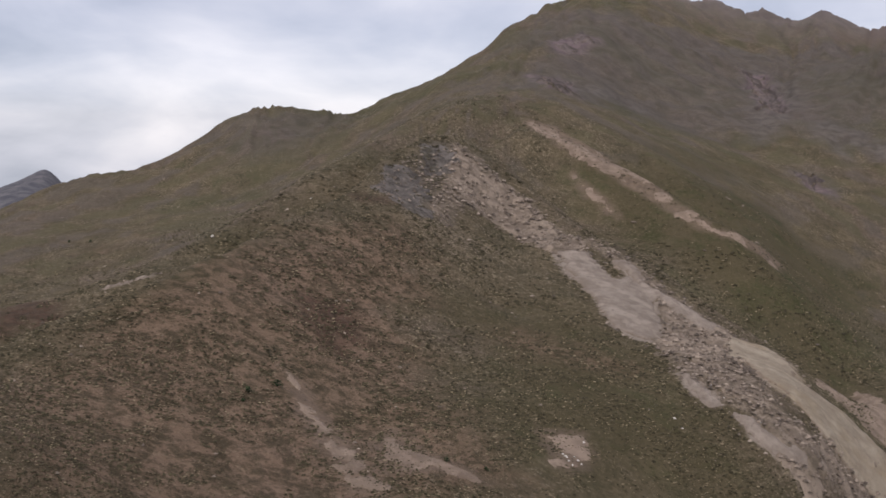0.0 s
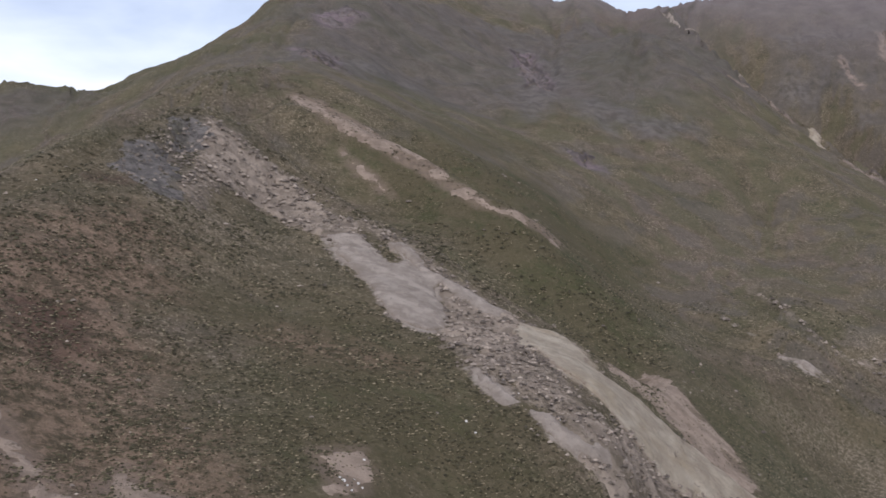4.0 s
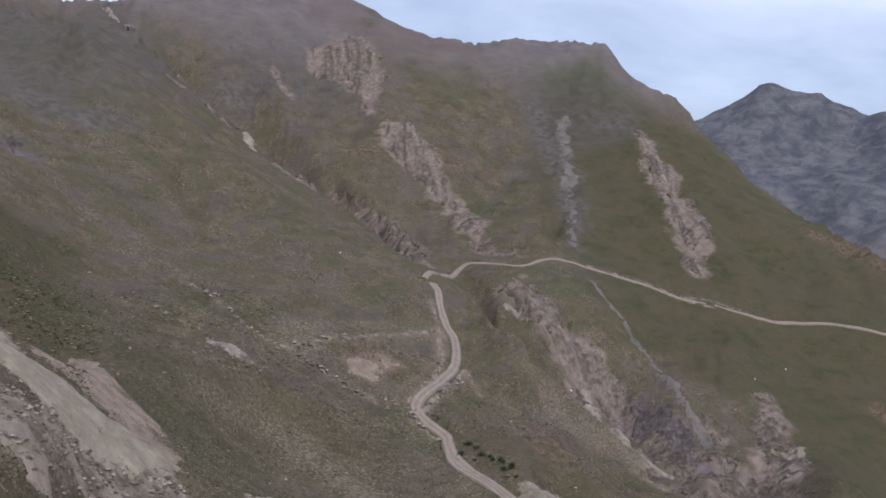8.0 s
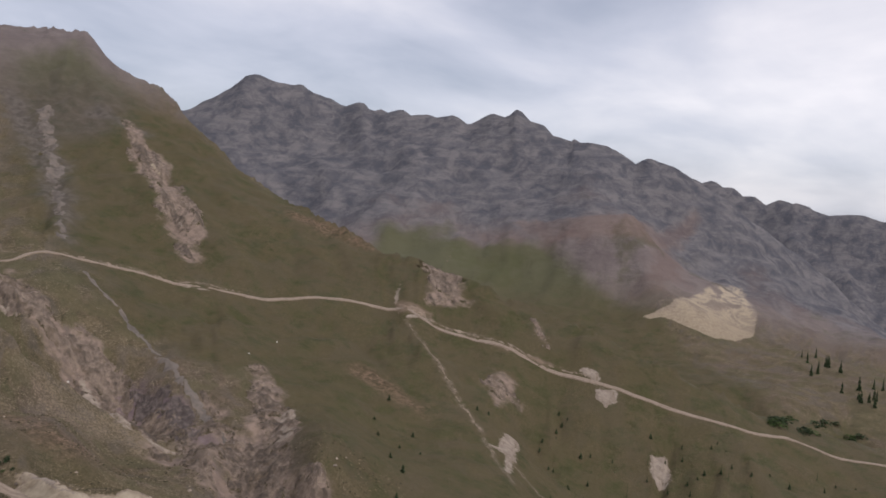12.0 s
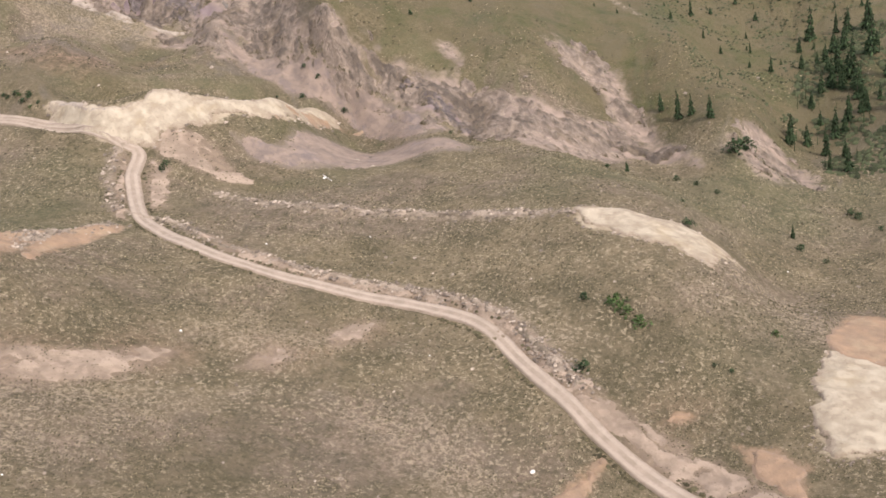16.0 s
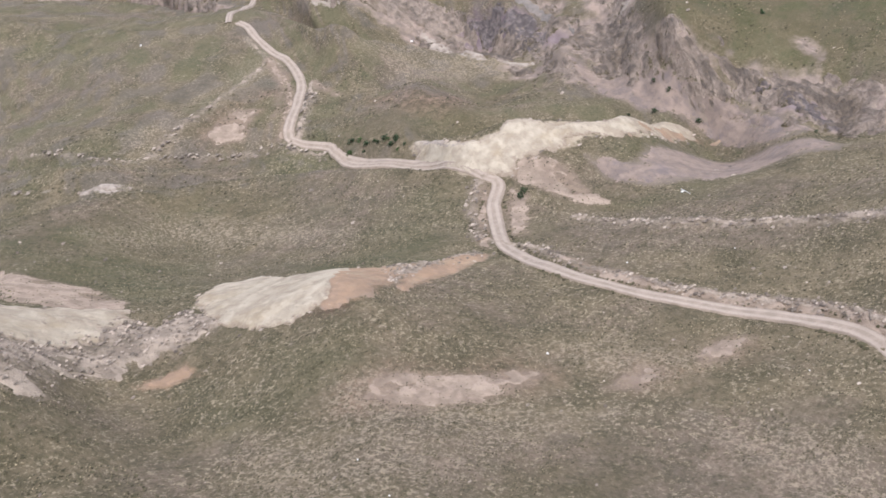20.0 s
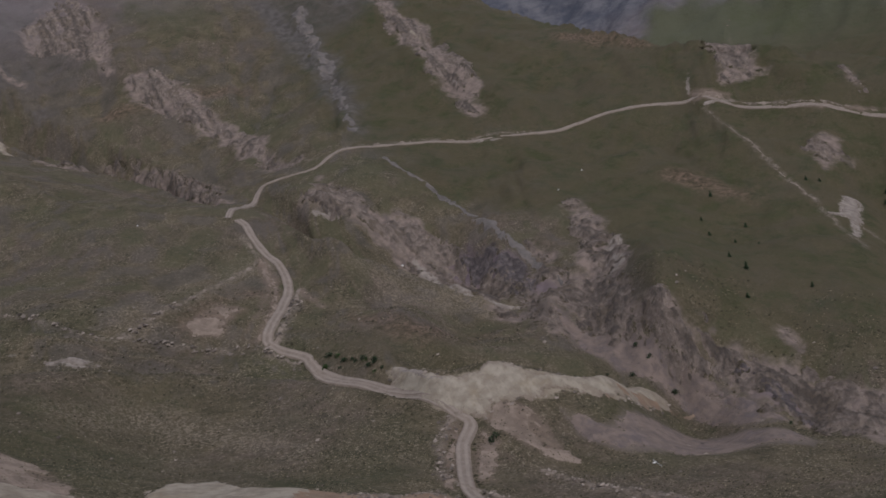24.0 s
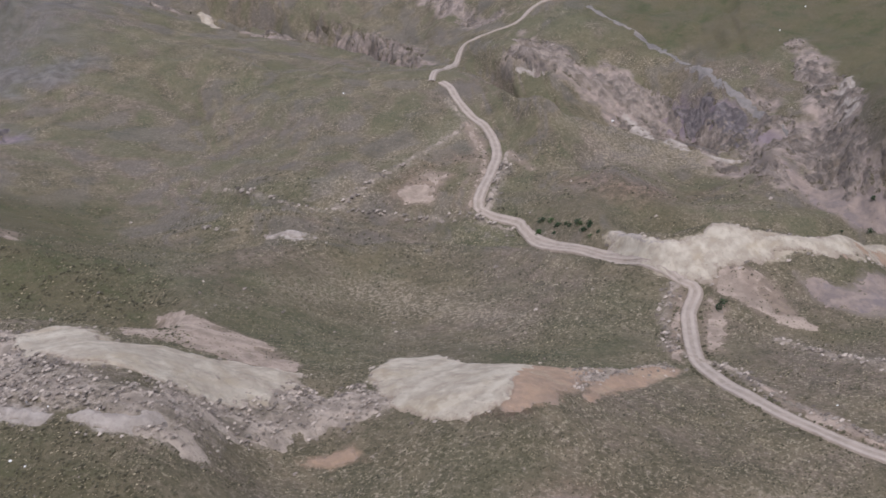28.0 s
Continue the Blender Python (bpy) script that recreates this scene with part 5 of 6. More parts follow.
# ---- loose stones and tufts: too many to count ----
def plain_material(name, a, b, size=0.6, rough=0.9, vary=0.35):
    m, nt, bsdf = material(name)
    g = Graph(nt)
    c = two(g, a, b, size)
    geo = nt.nodes.new("ShaderNodeNewGeometry")
    info = nt.nodes.new("ShaderNodeObjectInfo")
    rnd = g.math("FRACT", g.math("ADD", geo.outputs["Random Per Island"], info.outputs["Random"]))
    hsv = nt.nodes.new("ShaderNodeHueSaturation")
    nt.links.new(g.step(rnd, 0, 1, 1 - vary, 1 + vary), hsv.inputs["Value"])
    nt.links.new(c, hsv.inputs["Color"])
    nt.links.new(hsv.outputs[0], bsdf.inputs["Base Color"])
    bsdf.inputs["Roughness"].default_value = rough
    bsdf.inputs["Specular IOR Level"].default_value = 0.15
    nt.links.new(g.bump(g.noise(0.25, 4), 0.08), bsdf.inputs["Normal"])
    return m


STONE = plain_material("pale_stone", (0.285, 0.232, 0.184), (0.165, 0.132, 0.104), 0.5, vary=0.5)
STONE_DARK = plain_material("brown_stone", (0.20, 0.155, 0.12), (0.11, 0.09, 0.075), 0.5)
WHITE = plain_material("white_quartz", (0.70, 0.67, 0.62), (0.55, 0.51, 0.46), 0.5, vary=0.1)
TUFT = plain_material("grass_tuft", (0.074, 0.063, 0.036), (0.050, 0.043, 0.024), 0.5)
STRAW = plain_material("dry_tuft", (0.26, 0.21, 0.135), (0.17, 0.134, 0.082), 0.5)

PEBBLE = np.array([(1, 0, 0), (0.35, 0.9, 0.1), (-0.75, 0.6, -0.05), (-0.85, -0.5, 0.05), (0.3, -0.95, 0), (0.1, 0.15, 0.75)])
PEBBLE_F = np.array([(0, 1, 5), (1, 2, 5), (2, 3, 5), (3, 4, 5), (4, 0, 5)])


def scatter_mesh(name, px, py, size, mat, label, category, flat=1.0, seed=1, lift=0.0):
    """Many small low-sided lumps in one mesh, each turned and skewed by itself."""
    rng = np.random.default_rng(seed)
    n = len(px)
    pz = height(px, py) + lift * smooth(-1.5, 1.0, cover_distance(px, py, "rubble"))
    a = rng.uniform(0, 6.283, n)
    ca, sa = np.cos(a)[:, None], np.sin(a)[:, None]
    v = PEBBLE[None] * (1 + rng.uniform(-0.35, 0.35, (n, 6, 3)))
    sx = size[:, None] * rng.uniform(0.7, 1.4, (n, 1))
    x = (v[..., 0] * ca - v[..., 1] * sa) * sx
    y = (v[..., 0] * sa + v[..., 1] * ca) * size[:, None]
    z = v[..., 2] * size[:, None] * flat
    co = np.stack([px[:, None] + x, py[:, None] + y, pz[:, None] + z + 0.05], -1).reshape(-1, 3)
    f = (PEBBLE_F[None] + 6 * np.arange(n)[:, None, None]).reshape(-1)
    me = bpy.data.meshes.new(name)
    me.vertices.add(len(co))
    me.vertices.foreach_set("co", co.ravel())
    me.loops.add(len(f))
    me.loops.foreach_set("vertex_index", f.astype(np.int32))
    me.polygons.add(len(f) // 3)
    me.polygons.foreach_set("loop_start", np.arange(0, len(f), 3, dtype=np.int32))
    me.update(calc_edges=True)
    me.materials.append(mat)
    return tagged(new(name, me), label, category, kind="stuff")


def polar_points(n, lo, hi, a0, a1, seed):
    rng = np.random.default_rng(seed)
    r = lo * np.exp(rng.uniform(0, 1, n) * math.log(hi / lo))
    a = np.radians(rng.uniform(a0, a1, n))
    return r * np.sin(a), r * np.cos(a), r, rng


def cover_of(x, y, *kinds):
    d = np.full(x.shape, -60.0)
    for k in kinds:
        d = np.maximum(d, cover_distance(x, y, k))
    for line in ROADS.values():
        d = np.where(stroke(x, y, line, 2.6) > 0, 99, d)
    return d


x, y, r, rng = polar_points(230000, 85, 430, -32, 98, 5)
d = cover_of(x, y, "pale", "cream", "ochre", "rubble", "pink", "mauve", "wash")
thick = fbm(x, y, 30, 3, 61) + fbm(x, y, 7, 2, 63) * 0.8
ok = (d < -0.5) & (thick > -0.12)
x, y, r = x[ok], y[ok], r[ok]
size = 0.0011 * r * rng.uniform(0.5, 1.25, len(r)) ** 1.3
k = len(x) // 2
scatter_mesh("grass_tufts", x[:k], y[:k], size[:k], TUFT, "dark olive grass tufts over the slopes", "grass", 0.8, 2)
scatter_mesh("dry_grass", x[k:], y[k:], size[k:] * 0.62, STRAW, "straw-coloured dry grass clumps and cushions", "grass", 0.5, 3)
x, y, r, rng = polar_points(70000, 95, 330, -32, 24, 15)
ok = (cover_of(x, y, "pale", "cream", "ochre", "rubble") < -0.5) & (fbm(x, y, 18, 3, 62) + 1.2 * fbm(x, y, 4, 2, 64) > 0.02)
x, y, r = x[ok], y[ok], r[ok]
k = len(x) * 2 // 3
scatter_mesh("grass_clumps", x[:k], y[:k], 0.0019 * r[:k] * rng.uniform(0.5, 1.2, k), TUFT, "dark olive grass clumps on the near ridge", "grass", 0.75, 12)
scatter_mesh("dry_clumps", x[k:], y[k:], 0.0014 * r[k:] * rng.uniform(0.5, 1.2, len(x) - k), STRAW, "straw-coloured dry clumps on the near ridge", "grass", 0.5, 13)
x, y, r, rng = polar_points(200000, 85, 420, -32, 98, 8)
d = np.maximum(np.maximum(cover_distance(x, y, "rubble"), cover_distance(x, y, "fleck") - 16), cover_distance(x, y, "grey") - 2)
d = np.maximum(d, -np.abs(cover_distance(x, y, "pale")) - 0.4)
d = np.maximum(d, -np.abs(cover_distance(x, y, "cream")) - 0.4)
road = np.maximum.reduce([stroke(x, y, line, 2.3) for line in ROADS.values()])
bald = np.maximum(cover_distance(x, y, "pale"), cover_distance(x, y, "cream"))
ok = (road < 0) & (bald < 0.3) & (rng.uniform(0, 1, len(x)) < smooth(-3, 1.5, d) * 0.95 + 0.004)
x, y, r = x[ok], y[ok], r[ok]
size = np.clip(0.0015 * r * rng.uniform(0.3, 1.0, len(r)) ** 2.1 * 2.0, 0.10, 1.0)
k = len(x) * 3 // 5
scatter_mesh("scree_stones", x[:k], y[:k], size[:k], STONE, "small pale stones strewn over scree and turf", "stones", 0.9, 4, 0.45)
scatter_mesh("brown_stones", x[k:], y[k:], size[k:], STONE_DARK, "small brown stones strewn over bare soil", "stones", 0.9, 6, 0.45)

# ---- placed things: x, y in plan and size ----
TALL = [(366.6, 67.2, 7.6), (359.2, 59.6, 12.4), (358.0, 54.6, 8.6), (350.4, 46.8, 9.2), (475, 70.1, 9.4), (506, 10.0, 8.1), (466, 17.7, 15.8), (470, 7.3, 10.5), (469, 2.6, 12.3), (468, -5.8, 15.8), (433, -7.1, 17.9), (425, 5.7, 16.1), (418.7, 0.0, 18.9), (414.4, -13.7, 18.7), (389.8, -16.1, 17.6), (414.8, 7.4, 12.5), (511, 19.2, 6), (515, 15.5, 6), (306.3, 68.7, 4.4), (273.5, 14.8, 4.8), (428, 31.8, 7.4), (443, 60.6, 5.1), (448, 42.0, 5.6), (450, 21.7, 8.3)]
SHRUB = [(301, 73.9, 1.7), (310.4, 53.7, 2.1), (302.6, 45.9, 1.7), (294.3, 38.5, 1.6), (258.5, 42.8, 1.1), (227, 36.3, 2.6), (264.8, 12.3, 2.2), (257, 5.3, 1.5), (176.8, 50.6, 1.9), (175.1, 43.4, 3.2), (172.9, 41.2, 2.4), (169.9, 37.7, 2.8), (177.1, 12.1, 1.6), (160.7, 22.2, 0.9), (160.1, 18.9, 1), (300, -0.7, 2.5), (297, -2.8, 2.5), (286.9, -9.2, 1.6), (282.2, -11.5, 1.6), (280.6, -17.7, 2), (329.8, 36.5, 5.8), (335.4, 33.3, 4.9), (335.9, 194, 1.9), (332.7, 187.3, 1.9), (327.2, 177.5, 2.4), (316.1, 197.1, 1.3), (323.3, 190.7, 1.9), (310.8, 129.8, 1.5), (221.5, 180.6, 2.2), (224.5, 181.4, 1.8), (-26.4, 150.7, 1.1), (-22.8, 155.9, 1.3), (-26.6, 147.3, 0.7), (9.9, 140.2, 0.7), (-144.9, 411.1, 1.1), (-134.8, 406.2, 1.1), (4.1, 140.2, 0.8), (154, 46.1, 2.7)]
ROADSIDE = [(245.4, 263.1, 1.3), (244.9, 262.9, 1.3), (249.8, 264.3, 1.7), (245.3, 262.7, 1.2), (245.4, 256.5, 1.1), (250.2, 260.9, 1.7), (249.6, 253.4, 1.2), (248.5, 256.6, 1.8), (250.3, 249.1, 1.5), (249, 251.6, 1.1), (247.2, 244.8, 1.8), (249.7, 247.6, 1.2), (249.5, 243.4, 1.8), (249.1, 243.1, 1.3), (246.9, 238.5, 1.1), (245.1, 240.8, 0.9)]
SMALL = [(508, 229.8, 3.1), (478, 223.7, 2.2), (463, 214.1, 2.5), (485, 204.8, 3.3), (462, 201.6, 2.1), (416.7, 185.9, 2.6), (405.9, 174.8, 3.8), (459, 189.2, 1.8), (551, 194.8, 2.9), (557, 189.9, 2.5), (377.9, 164.6, 2.7), (405.1, 148.7, 2.6)]
BOULDER = [(-55.3, 259.6, 1.3), (-34.3, 292.4, 0.7), (23.2, 154.9, 0.9), (23.5, 153.8, 0.6), (24.7, 156.3, 0.6), (25.2, 155.8, 0.7), (26.9, 162.3, 0.7), (22.8, 155.8, 0.5), (24.0, 153.0, 0.5), (27.2, 158.9, 0.5), (25.7, 155.0, 0.5), (91.7, 207.2, 0.5), (137.4, 121.4, 0.8), (185.8, 129.7, 0.5), (123.3, 48.2, 1.3), (176.4, 111.5, 0.6), (85.1, 120.9, 0.5), (79.2, 109.9, 0.4), (46.0, 180.8, 0.7), (46.9, 178.1, 0.5), (58.7, 185.1, 0.5), (57.6, 190.8, 0.4), (62.6, 183.6, 0.5), (56.2, 195.8, 0.5), (151.8, 76.6, 0.5), (242.8, 14.3, 0.6), (200.8, 110.1, 0.7), (519, 307.4, 1.3), (479, 300.5, 1.2), (242.6, 143.2, 1.3), (296.4, 408.7, 1.1), (388.0, 341.6, 2), (388.9, 337.7, 1.5)]
FOREST = [(378.5, 26.1), (438, 20.3), (471, 0.3), (504, -26.5), (484, -50.5), (322.3, -43.5), (313.6, -25.5), (337.3, -8.4), (339.0, 2.0), (356.6, 19.0)]
SCATTER = [(520, 128.6), (544, 118.0), (580, -16.4), (482, -11.2), (444, 15.3), (389.5, 27.2), (358.6, 42.8), (409.7, 69.2)]
GROVE = [(1362, 83.7), (1354, 56.8), (1215, 1.6), (1200, -49.8), (1113, -49.8), (1121, -6.1), (1186, 40.9)]
DOTS = [(599, 190.8), (613, 144.8), (626, 55.6), (621, 17.5), (552, 127.2), (578, 168.3)]
HILLSIDE = [(615, 180), (623, 128), (629, 77), (656, -20), (580, -39), (425, 94), (515, 147)]
CORNER_WOOD = [(566, 35), (614, 0), (660, -39), (568, -40), (529, 28)]
THICKET = [(705, 60.9), (1065, 33.7), (1091, -8.2), (696, 20.0), (675, 49.5)]
LOG = [(244.8, 144.6), (241.0, 140.0)]


def part(name, bm, mat, parent, label="", smooth_faces=False):
    me = bpy.data.meshes.new(name)
    bm.to_mesh(me)
    bm.free()
    if smooth_faces:
        me.polygons.foreach_set("use_smooth", np.ones(len(me.polygons), bool))
    me.materials.append(mat)
    ob = new(name, me)
    ob.parent = parent
    if label:
        tagged(ob, label)
    return ob


BARK = plain_material("conifer_bark", (0.11, 0.085, 0.065), (0.06, 0.045, 0.035), 0.3)
NEEDLE = plain_material("spruce_needles", (0.024, 0.040, 0.020), (0.040, 0.060, 0.026), 0.8, vary=0.4)
BRUSH = plain_material("juniper_brush", (0.050, 0.056, 0.028), (0.030, 0.036, 0.018), 0.6, vary=0.4)
NEEDLE_LIGHT = plain_material("willow_leaves", (0.060, 0.095, 0.030), (0.040, 0.065, 0.022), 0.5, vary=0.4)


def conifer(seed, slim):
    """A spruce one metre high: tapered trunk and whorls of drooping sprays."""
    rng = random.Random(seed)
    root = new("conifer_tree")
    bm = bmesh.new()
    rings = []
    for k in range(6):
        q = k / 5
        rad = 0.018 * (1 - q) + 0.002
        bend = 0.012 * math.sin(q * 3 + seed)
        rings.append([bm.verts.new((bend + rad * math.cos(a), rad * math.sin(a), q * 0.97 - 0.03)) for a in [i * math.tau / 6 for i in range(6)]])
    for lo, hi in zip(rings[:-1], rings[1:]):
        for i in range(6):
            bm.faces.new((lo[i], lo[(i + 1) % 6], hi[(i + 1) % 6], hi[i]))
    part("trunk", bm, BARK, root)
    bm = bmesh.new()
    for k in range(17):
        q = 0.07 + 0.9 * k / 16
        reach = slim * (1 - q) ** 0.8 * (0.75 + 0.5 * rng.random()) + 0.012
        for i in range(8 if q < 0.7 else 5):
            if rng.random() < 0.14:
                continue
            a = i * math.tau / 8 + rng.random() * 0.7 + k
            L, w, z = reach * rng.uniform(0.6, 1.2), reach * rng.uniform(0.30, 0.5), q + rng.uniform(-0.02, 0.02)
            ca, sa = math.cos(a), math.sin(a)

            def at(s, t, dz):
                return bm.verts.new((ca * s - sa * t, sa * s + ca * t, z + dz))
            base, tip = at(0.004, 0, 0.02), at(L, 0, -0.24 * L - 0.01)
            l, r_, t_ = at(L * 0.55, w * 0.5, -0.10 * L), at(L * 0.55, -w * 0.5, -0.12 * L), at(L * 0.5, 0, 0.03)
            low = at(L * 0.5, 0, -0.30 * L - 0.02)
            for fce in ((base, r_, t_), (base, t_, l), (t_, r_, tip), (l, t_, tip), (base, l, low), (base, low, r_), (low, tip, r_), (l, tip, low)):
                bm.faces.new(fce)
    part("crown", bm, NEEDLE, root)
    return root


def shrub(seed, mat, name, label):
    """A low bush one metre high: stems and many small leaf clumps."""
    rng = random.Random(seed)
    root = new(name)
    bm = bmesh.new()
    for i in range(7):
        a = i * 0.9 + rng.random()
        s = 0.35 * rng.uniform(0.4, 1)
        p = [bm.verts.new((0.02 * math.cos(a + b), 0.02 * math.sin(a + b), -0.05)) for b in (0, 2.1, 4.2)]
        tip = bm.verts.new((s * math.cos(a), s * math.sin(a), rng.uniform(0.45, 0.8)))
        for b in range(3):
            bm.faces.new((p[b], p[(b + 1) % 3], tip))
    part("stems", bm, BARK, root)
    bm = bmesh.new()
    for i in range(110):
        a, q = rng.random() * math.tau, rng.random()
        rad = 0.58 * math.sqrt(rng.random()) * (1.05 - 0.55 * q) * (1 + 0.3 * math.sin(3 * a + seed))
        c = Vector((rad * math.cos(a), rad * math.sin(a), 0.06 + 0.86 * q * (1 - 0.5 * rad)))
        s = rng.uniform(0.06, 0.15)
        v = [bm.verts.new(c + Vector((rng.uniform(-s, s), rng.uniform(-s, s), rng.uniform(-s, s)))) for _ in range(4)]
        for fce in ((0, 1, 2), (0, 3, 1), (1, 3, 2), (0, 2, 3)):
            bm.faces.new([v[b] for b in fce])
    part("leaves", bm, mat, root)
    tagged(root, label, "bush", "shrubs on the slopes")
    return root


def boulder(seed, mat, label):
    rng = random.Random(seed)
    bm = bmesh.new()
    bmesh.ops.create_icosphere(bm, subdivisions=2, radius=0.5)
    ax = Vector((rng.uniform(0.8, 1.25), rng.uniform(0.7, 1.1), rng.uniform(0.55, 0.85)))
    cuts = [(Vector((rng.uniform(-1, 1), rng.uniform(-1, 1), rng.uniform(-0.3, 1))).normalized(), rng.uniform(0.28, 0.42)) for _ in range(7)]
    for v in bm.verts:
        p = v.co.copy()
        for nrm, lim in cuts:
            over = p.dot(nrm) - lim
            if over > 0:
                p -= nrm * over * 0.85
        p *= 1 + 0.10 * noise.noise(p * 5 + Vector((seed, 0, 0)))
        v.co = Vector((p.x * ax.x, p.y * ax.y, p.z * ax.z))
    me = bpy.data.meshes.new("boulder")
    bm.to_mesh(me)
    bm.free()
    me.materials.append(mat)
    return tagged(new("boulder", me), label, "boulder", "boulders on the slopes")


def ground_z(px, py):
    return float(height(np.array([float(px)]), np.array([float(py)]))[0])


def stand(ob, px, py, size, turn, sink=0.0, wide=1.0):
    """Set a one-metre model on the slope at its size."""
    ob.matrix_basis = Matrix.LocRotScale((px, py, ground_z(px, py) - sink * size), Euler((0, 0, turn)), Vector((size * wide, size * wide, size)))
    return ob


def put(models, used, key, px, py, size, rng, sink=0.0, wide=1.0):
    """Use a model itself first, then copies of it."""
    ob = models[key]
    m = Matrix.LocRotScale((px, py, ground_z(px, py) - sink * size), Euler((0, 0, rng.uniform(0, 6.28))), None)
    if key not in used:
        used.add(key)
        ob.scale = (1, 1, 1)
        made = ob
        made.matrix_basis = m
    else:
        made = copy_thing(ob, m)
    made.scale = (size * wide, size * wide, size)
    return made


def inside_poly(px, py, poly):
    hit = False
    for (ax, ay), (bx, by) in zip(poly, poly[1:] + poly[:1]):
        if (ay > py) != (by > py) and px < (bx - ax) * (py - ay) / (by - ay) + ax:
            hit = not hit
    return hit


def sample(poly, n, rng):
    xs, ys = [p[0] for p in poly], [p[1] for p in poly]
    out, tries = [], 0
    while len(out) < n and tries < n * 60:
        tries += 1
        p = rng.uniform(min(xs), max(xs)), rng.uniform(min(ys), max(ys))
        if inside_poly(*p, poly):
            out.append(p)
    return out


rng = random.Random(12)
spruces = [conifer(k, s) for k, s in enumerate((0.17, 0.21, 0.14, 0.25))]
for s in spruces:
    tagged(s, "dark green spruce standing on the grassy slope", "tree", "conifers on the slopes")
used = set()
for px, py, size in TALL:
    put(spruces, used, rng.randrange(3), px, py, size, rng)
for px, py in sample(FOREST, 95, rng):
    put(spruces, used, rng.randrange(4), px, py, rng.uniform(5, 13), rng, wide=rng.uniform(0.9, 1.3))
for px, py in sample(SCATTER, 30, rng):
    put(spruces, used, rng.randrange(4), px, py, rng.uniform(1.6, 4.6), rng, wide=rng.uniform(0.9, 1.5))
for px, py in sample(DOTS, 14, rng):
    put(spruces, used, rng.randrange(4), px, py, rng.uniform(1.8, 4.2), rng, wide=rng.uniform(1.0, 1.6))
for px, py in sample(HILLSIDE, 78, rng):
    put(spruces, used, rng.randrange(4), px, py, rng.uniform(1.5, 3.8), rng, wide=rng.uniform(1.1, 1.7))
for px, py in sample(CORNER_WOOD, 22, rng):
    put(spruces, used, rng.randrange(4), px, py, rng.uniform(5, 11), rng, wide=rng.uniform(0.9, 1.3))
for px, py in sample(GROVE, 24, rng):
    put(spruces, used, rng.randrange(3), px, py, rng.uniform(9, 16), rng)
for px, py, size in SMALL:
    put(spruces, used, 3, px, py, size, rng, wide=1.5)


def far_wood(spots, seed):
    """The wood's further spruces, too many and far to pick apart, in one mesh."""
    gen_ = np.random.default_rng(seed)
    crown = spruces[1].children[1].data
    v0 = np.array([v.co[:] for v in crown.vertices])
    f0 = np.array([q.vertices[:] for q in crown.polygons])
    px_, py_ = np.array([q[0] for q in spots]), np.array([q[1] for q in spots])
    pz_ = height(px_, py_)
    co, faces = [], []
    for k in range(len(spots)):
        s_, a_ = gen_.uniform(3.5, 10), gen_.uniform(0, 6.28)
        w_ = s_ * gen_.uniform(0.9, 1.35)
        x_, y_ = v0[:, 0] * w_, v0[:, 1] * w_
        co.append(np.stack([px_[k] + x_ * math.cos(a_) - y_ * math.sin(a_), py_[k] + x_ * math.sin(a_) + y_ * math.cos(a_), pz_[k] + v0[:, 2] * s_], -1))
        faces.append(f0 + k * len(v0))
    me = bpy.data.meshes.new("spruce_wood")
    me.from_pydata(np.concatenate(co).tolist(), [], np.concatenate(faces).tolist())
    me.materials.append(NEEDLE)
    tagged(new("spruce_wood", me), "dense dark green spruce wood on the lower slope", "trees", kind="stuff")


far_wood([(float(q[0]), float(q[1])) for q in sample(FOREST, 100, rng) + sample(CORNER_WOOD, 16, rng) + sample(HILLSIDE, 20, rng)], 71)


def undergrowth(poly, n, lo, hi, seed, label):
    r_ = random.Random(seed)
    p = np.array(sample(poly, n, r_))
    p = p[fbm(p[:, 0], p[:, 1], 16, 3, seed) > -0.08]
    size = np.random.default_rng(seed).uniform(lo, hi, len(p))
    scatter_mesh("undergrowth", p[:, 0], p[:, 1], size, BRUSH, label, "bushes", 0.9, seed)


undergrowth(FOREST, 4600, 0.5, 1.5, 41, "dark green juniper undergrowth between the spruces")
undergrowth(SCATTER, 2600, 0.3, 0.8, 43, "dark green low bushes dotted over the slope")

# weeds along the track's edges
verge = curve_points(ROADS["road"], 0.35)
way = np.gradient(verge, axis=0)
way /= np.linalg.norm(way, axis=1, keepdims=True)
gen = np.random.default_rng(77)
off = gen.normal(3.0, 0.35, len(verge)) * gen.choice((-1, 1, 1), len(verge))
vx, vy = verge[:, 0] + way[:, 1] * off, verge[:, 1] - way[:, 0] * off
ok = (fbm(vx, vy, 7, 3, 79) > 0.02) & (np.hypot(vx, vy) < 330)
scatter_mesh("track_weeds", vx[ok], vy[ok], gen.uniform(0.2, 0.65, int(ok.sum())), TUFT, "dark weeds growing along the gravel track's edge", "weeds", 0.9, 51)

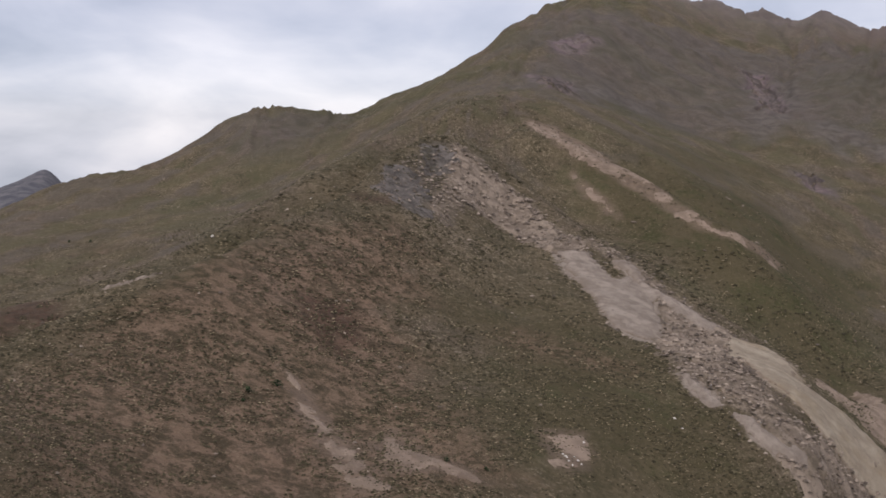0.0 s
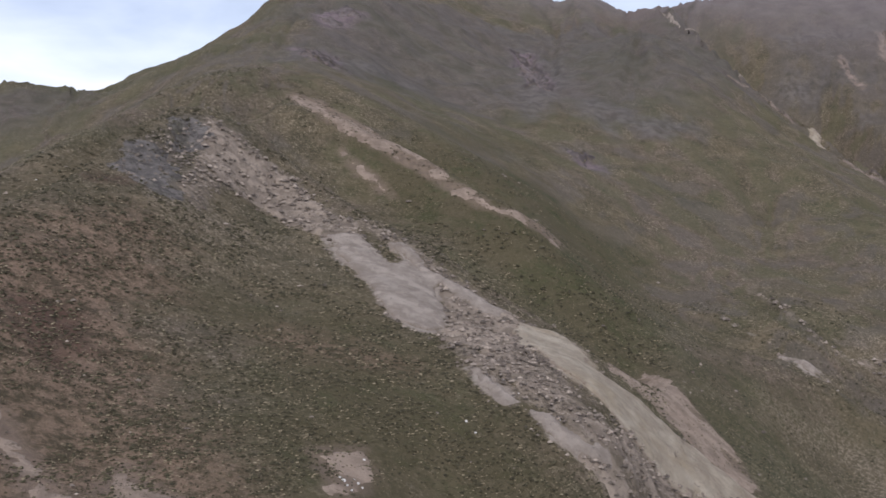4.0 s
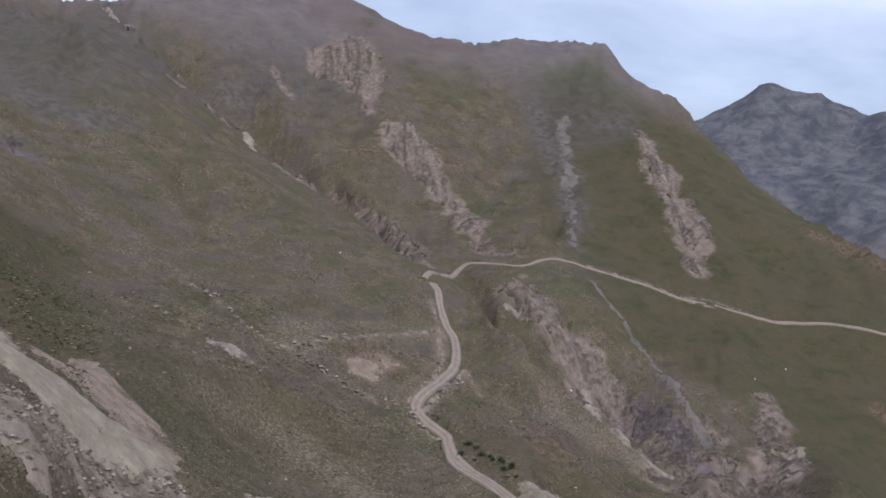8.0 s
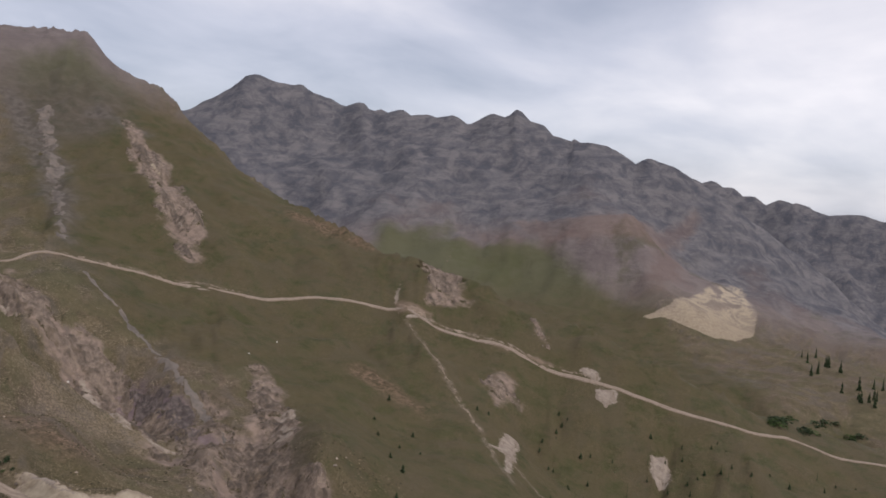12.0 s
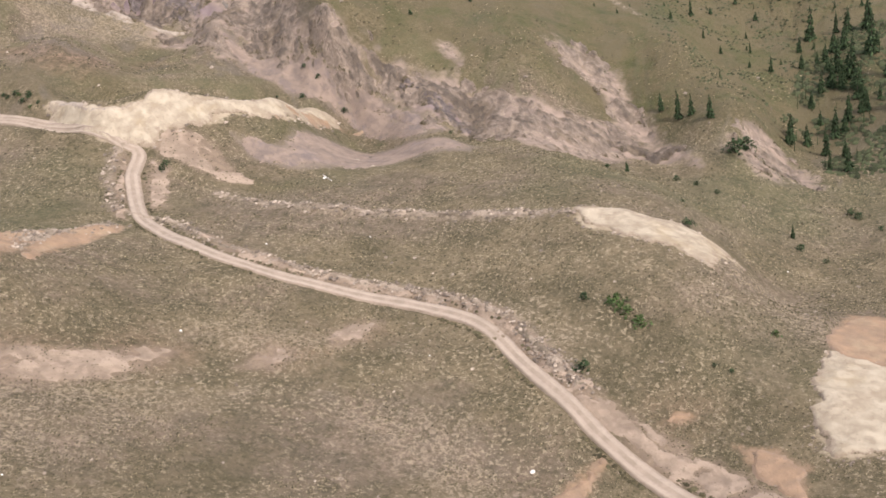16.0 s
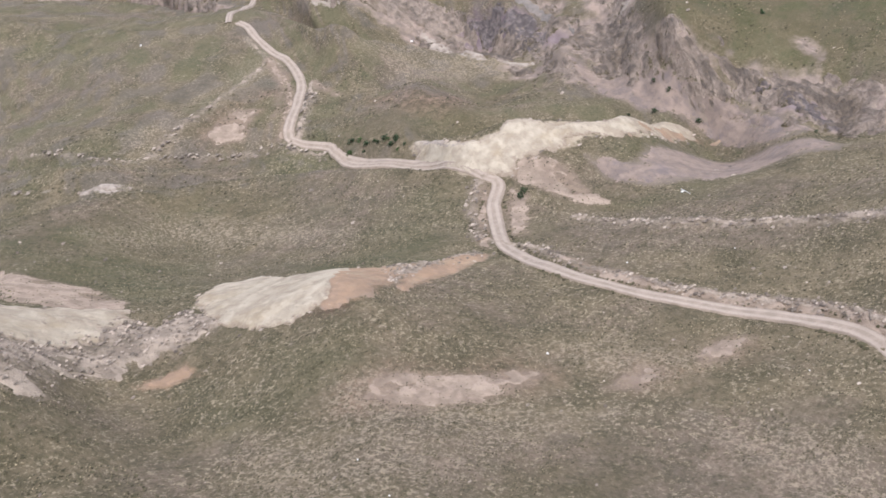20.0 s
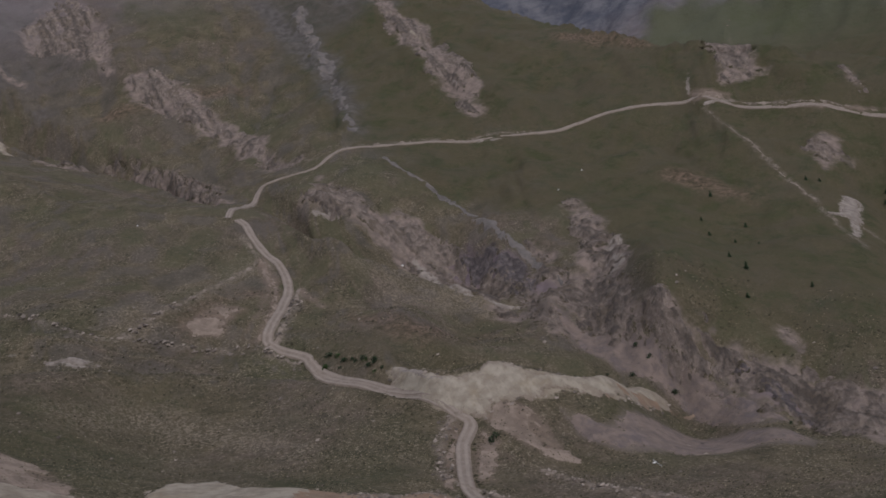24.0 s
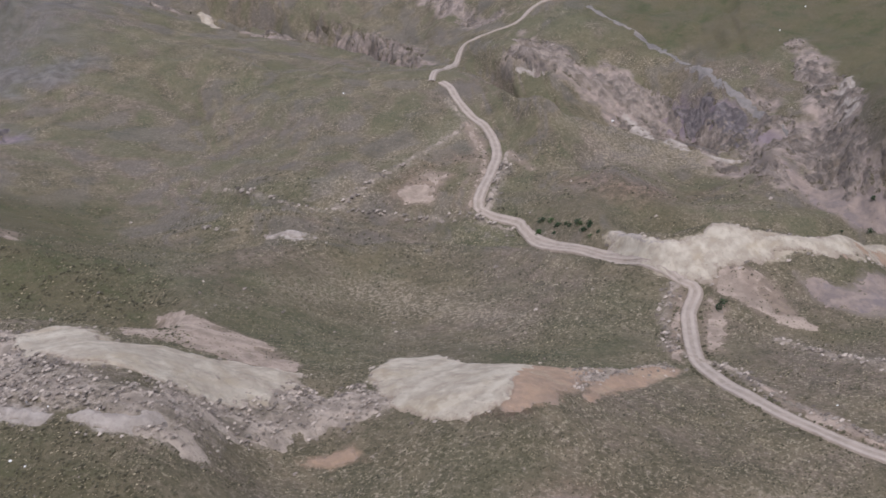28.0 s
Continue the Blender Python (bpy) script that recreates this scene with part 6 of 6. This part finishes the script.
shrubs = [shrub(3, NEEDLE, "shrub", "dark green low juniper shrub on turf"), shrub(5, NEEDLE_LIGHT, "shrub", "bright green leafy willow shrub on turf"), shrub(8, NEEDLE, "shrub", "dark green low juniper shrub on turf")]
used = set()
for k, (px, py, size) in enumerate(SHRUB):
    put(shrubs, used, 1 if k in (9, 10, 11, 12) else (0, 2)[k % 2], px, py, size, rng, 0.04, wide=1.25)
for px, py, size in ROADSIDE:
    put(shrubs, used, rng.choice((0, 1, 2)), px, py, size, rng, 0.06, wide=rng.uniform(1.3, 2.0))
for px, py in sample(THICKET, 60, rng):
    put(shrubs, used, rng.randrange(3), px, py, rng.uniform(3, 6), rng, 0.1, wide=2.2)

stones = [boulder(1, WHITE, "white quartz boulder lying on the slope"), boulder(2, WHITE, "white quartz boulder lying on the slope"), boulder(3, STONE, "pale angular boulder lying on scree"),
          boulder(4, STONE, "pale angular boulder lying on scree"), boulder(6, STONE_DARK, "brown weathered boulder half sunk in turf")]
used = set()
for k, (px, py, size) in enumerate(BOULDER):
    put(stones, used, k % 2, px, py, max(size, 0.35) * 0.8, rng, -0.1)
for kind, line, width in COVER:
    if kind in ("rubble", "grey") and np.hypot(*line[0]) < 420:
        for q in range(6):
            a, b = line[rng.randrange(len(line))], line[rng.randrange(len(line))]
            s = rng.random()
            w = max(width) * 0.8 if width else 2.0
            put(stones, used, rng.choice((2, 3, 3, 4, 4)), a[0] + (b[0] - a[0]) * s + rng.uniform(-w, w), a[1] + (b[1] - a[1]) * s + rng.uniform(-w, w), rng.uniform(0.6, 1.5), rng, -0.05)


def build_log():
    (ax, ay), (bx, by) = LOG[0], LOG[-1]
    bm = bmesh.new()
    n = 9
    rows = []
    for k in range(n):
        q = k / (n - 1)
        cx, cy = ax + (bx - ax) * q, ay + (by - ay) * q
        cz = ground_z(cx, cy) + 0.25
        rad = 0.2 - 0.09 * q
        rows.append([bm.verts.new((cx + rad * math.cos(a), cy + 0.4 * rad * math.cos(a), cz + rad * math.sin(a))) for a in [i * math.tau / 8 for i in range(8)]])
    for lo, hi in zip(rows[:-1], rows[1:]):
        for i in range(8):
            bm.faces.new((lo[i], lo[(i + 1) % 8], hi[(i + 1) % 8], hi[i]))
    bm.faces.new(rows[0][::-1])
    bm.faces.new(rows[-1])
    me = bpy.data.meshes.new("log")
    bm.to_mesh(me)
    bm.free()
    me.materials.append(WHITE)
    tagged(new("log", me), "bleached grey log lying on the meadow", "log")


build_log()
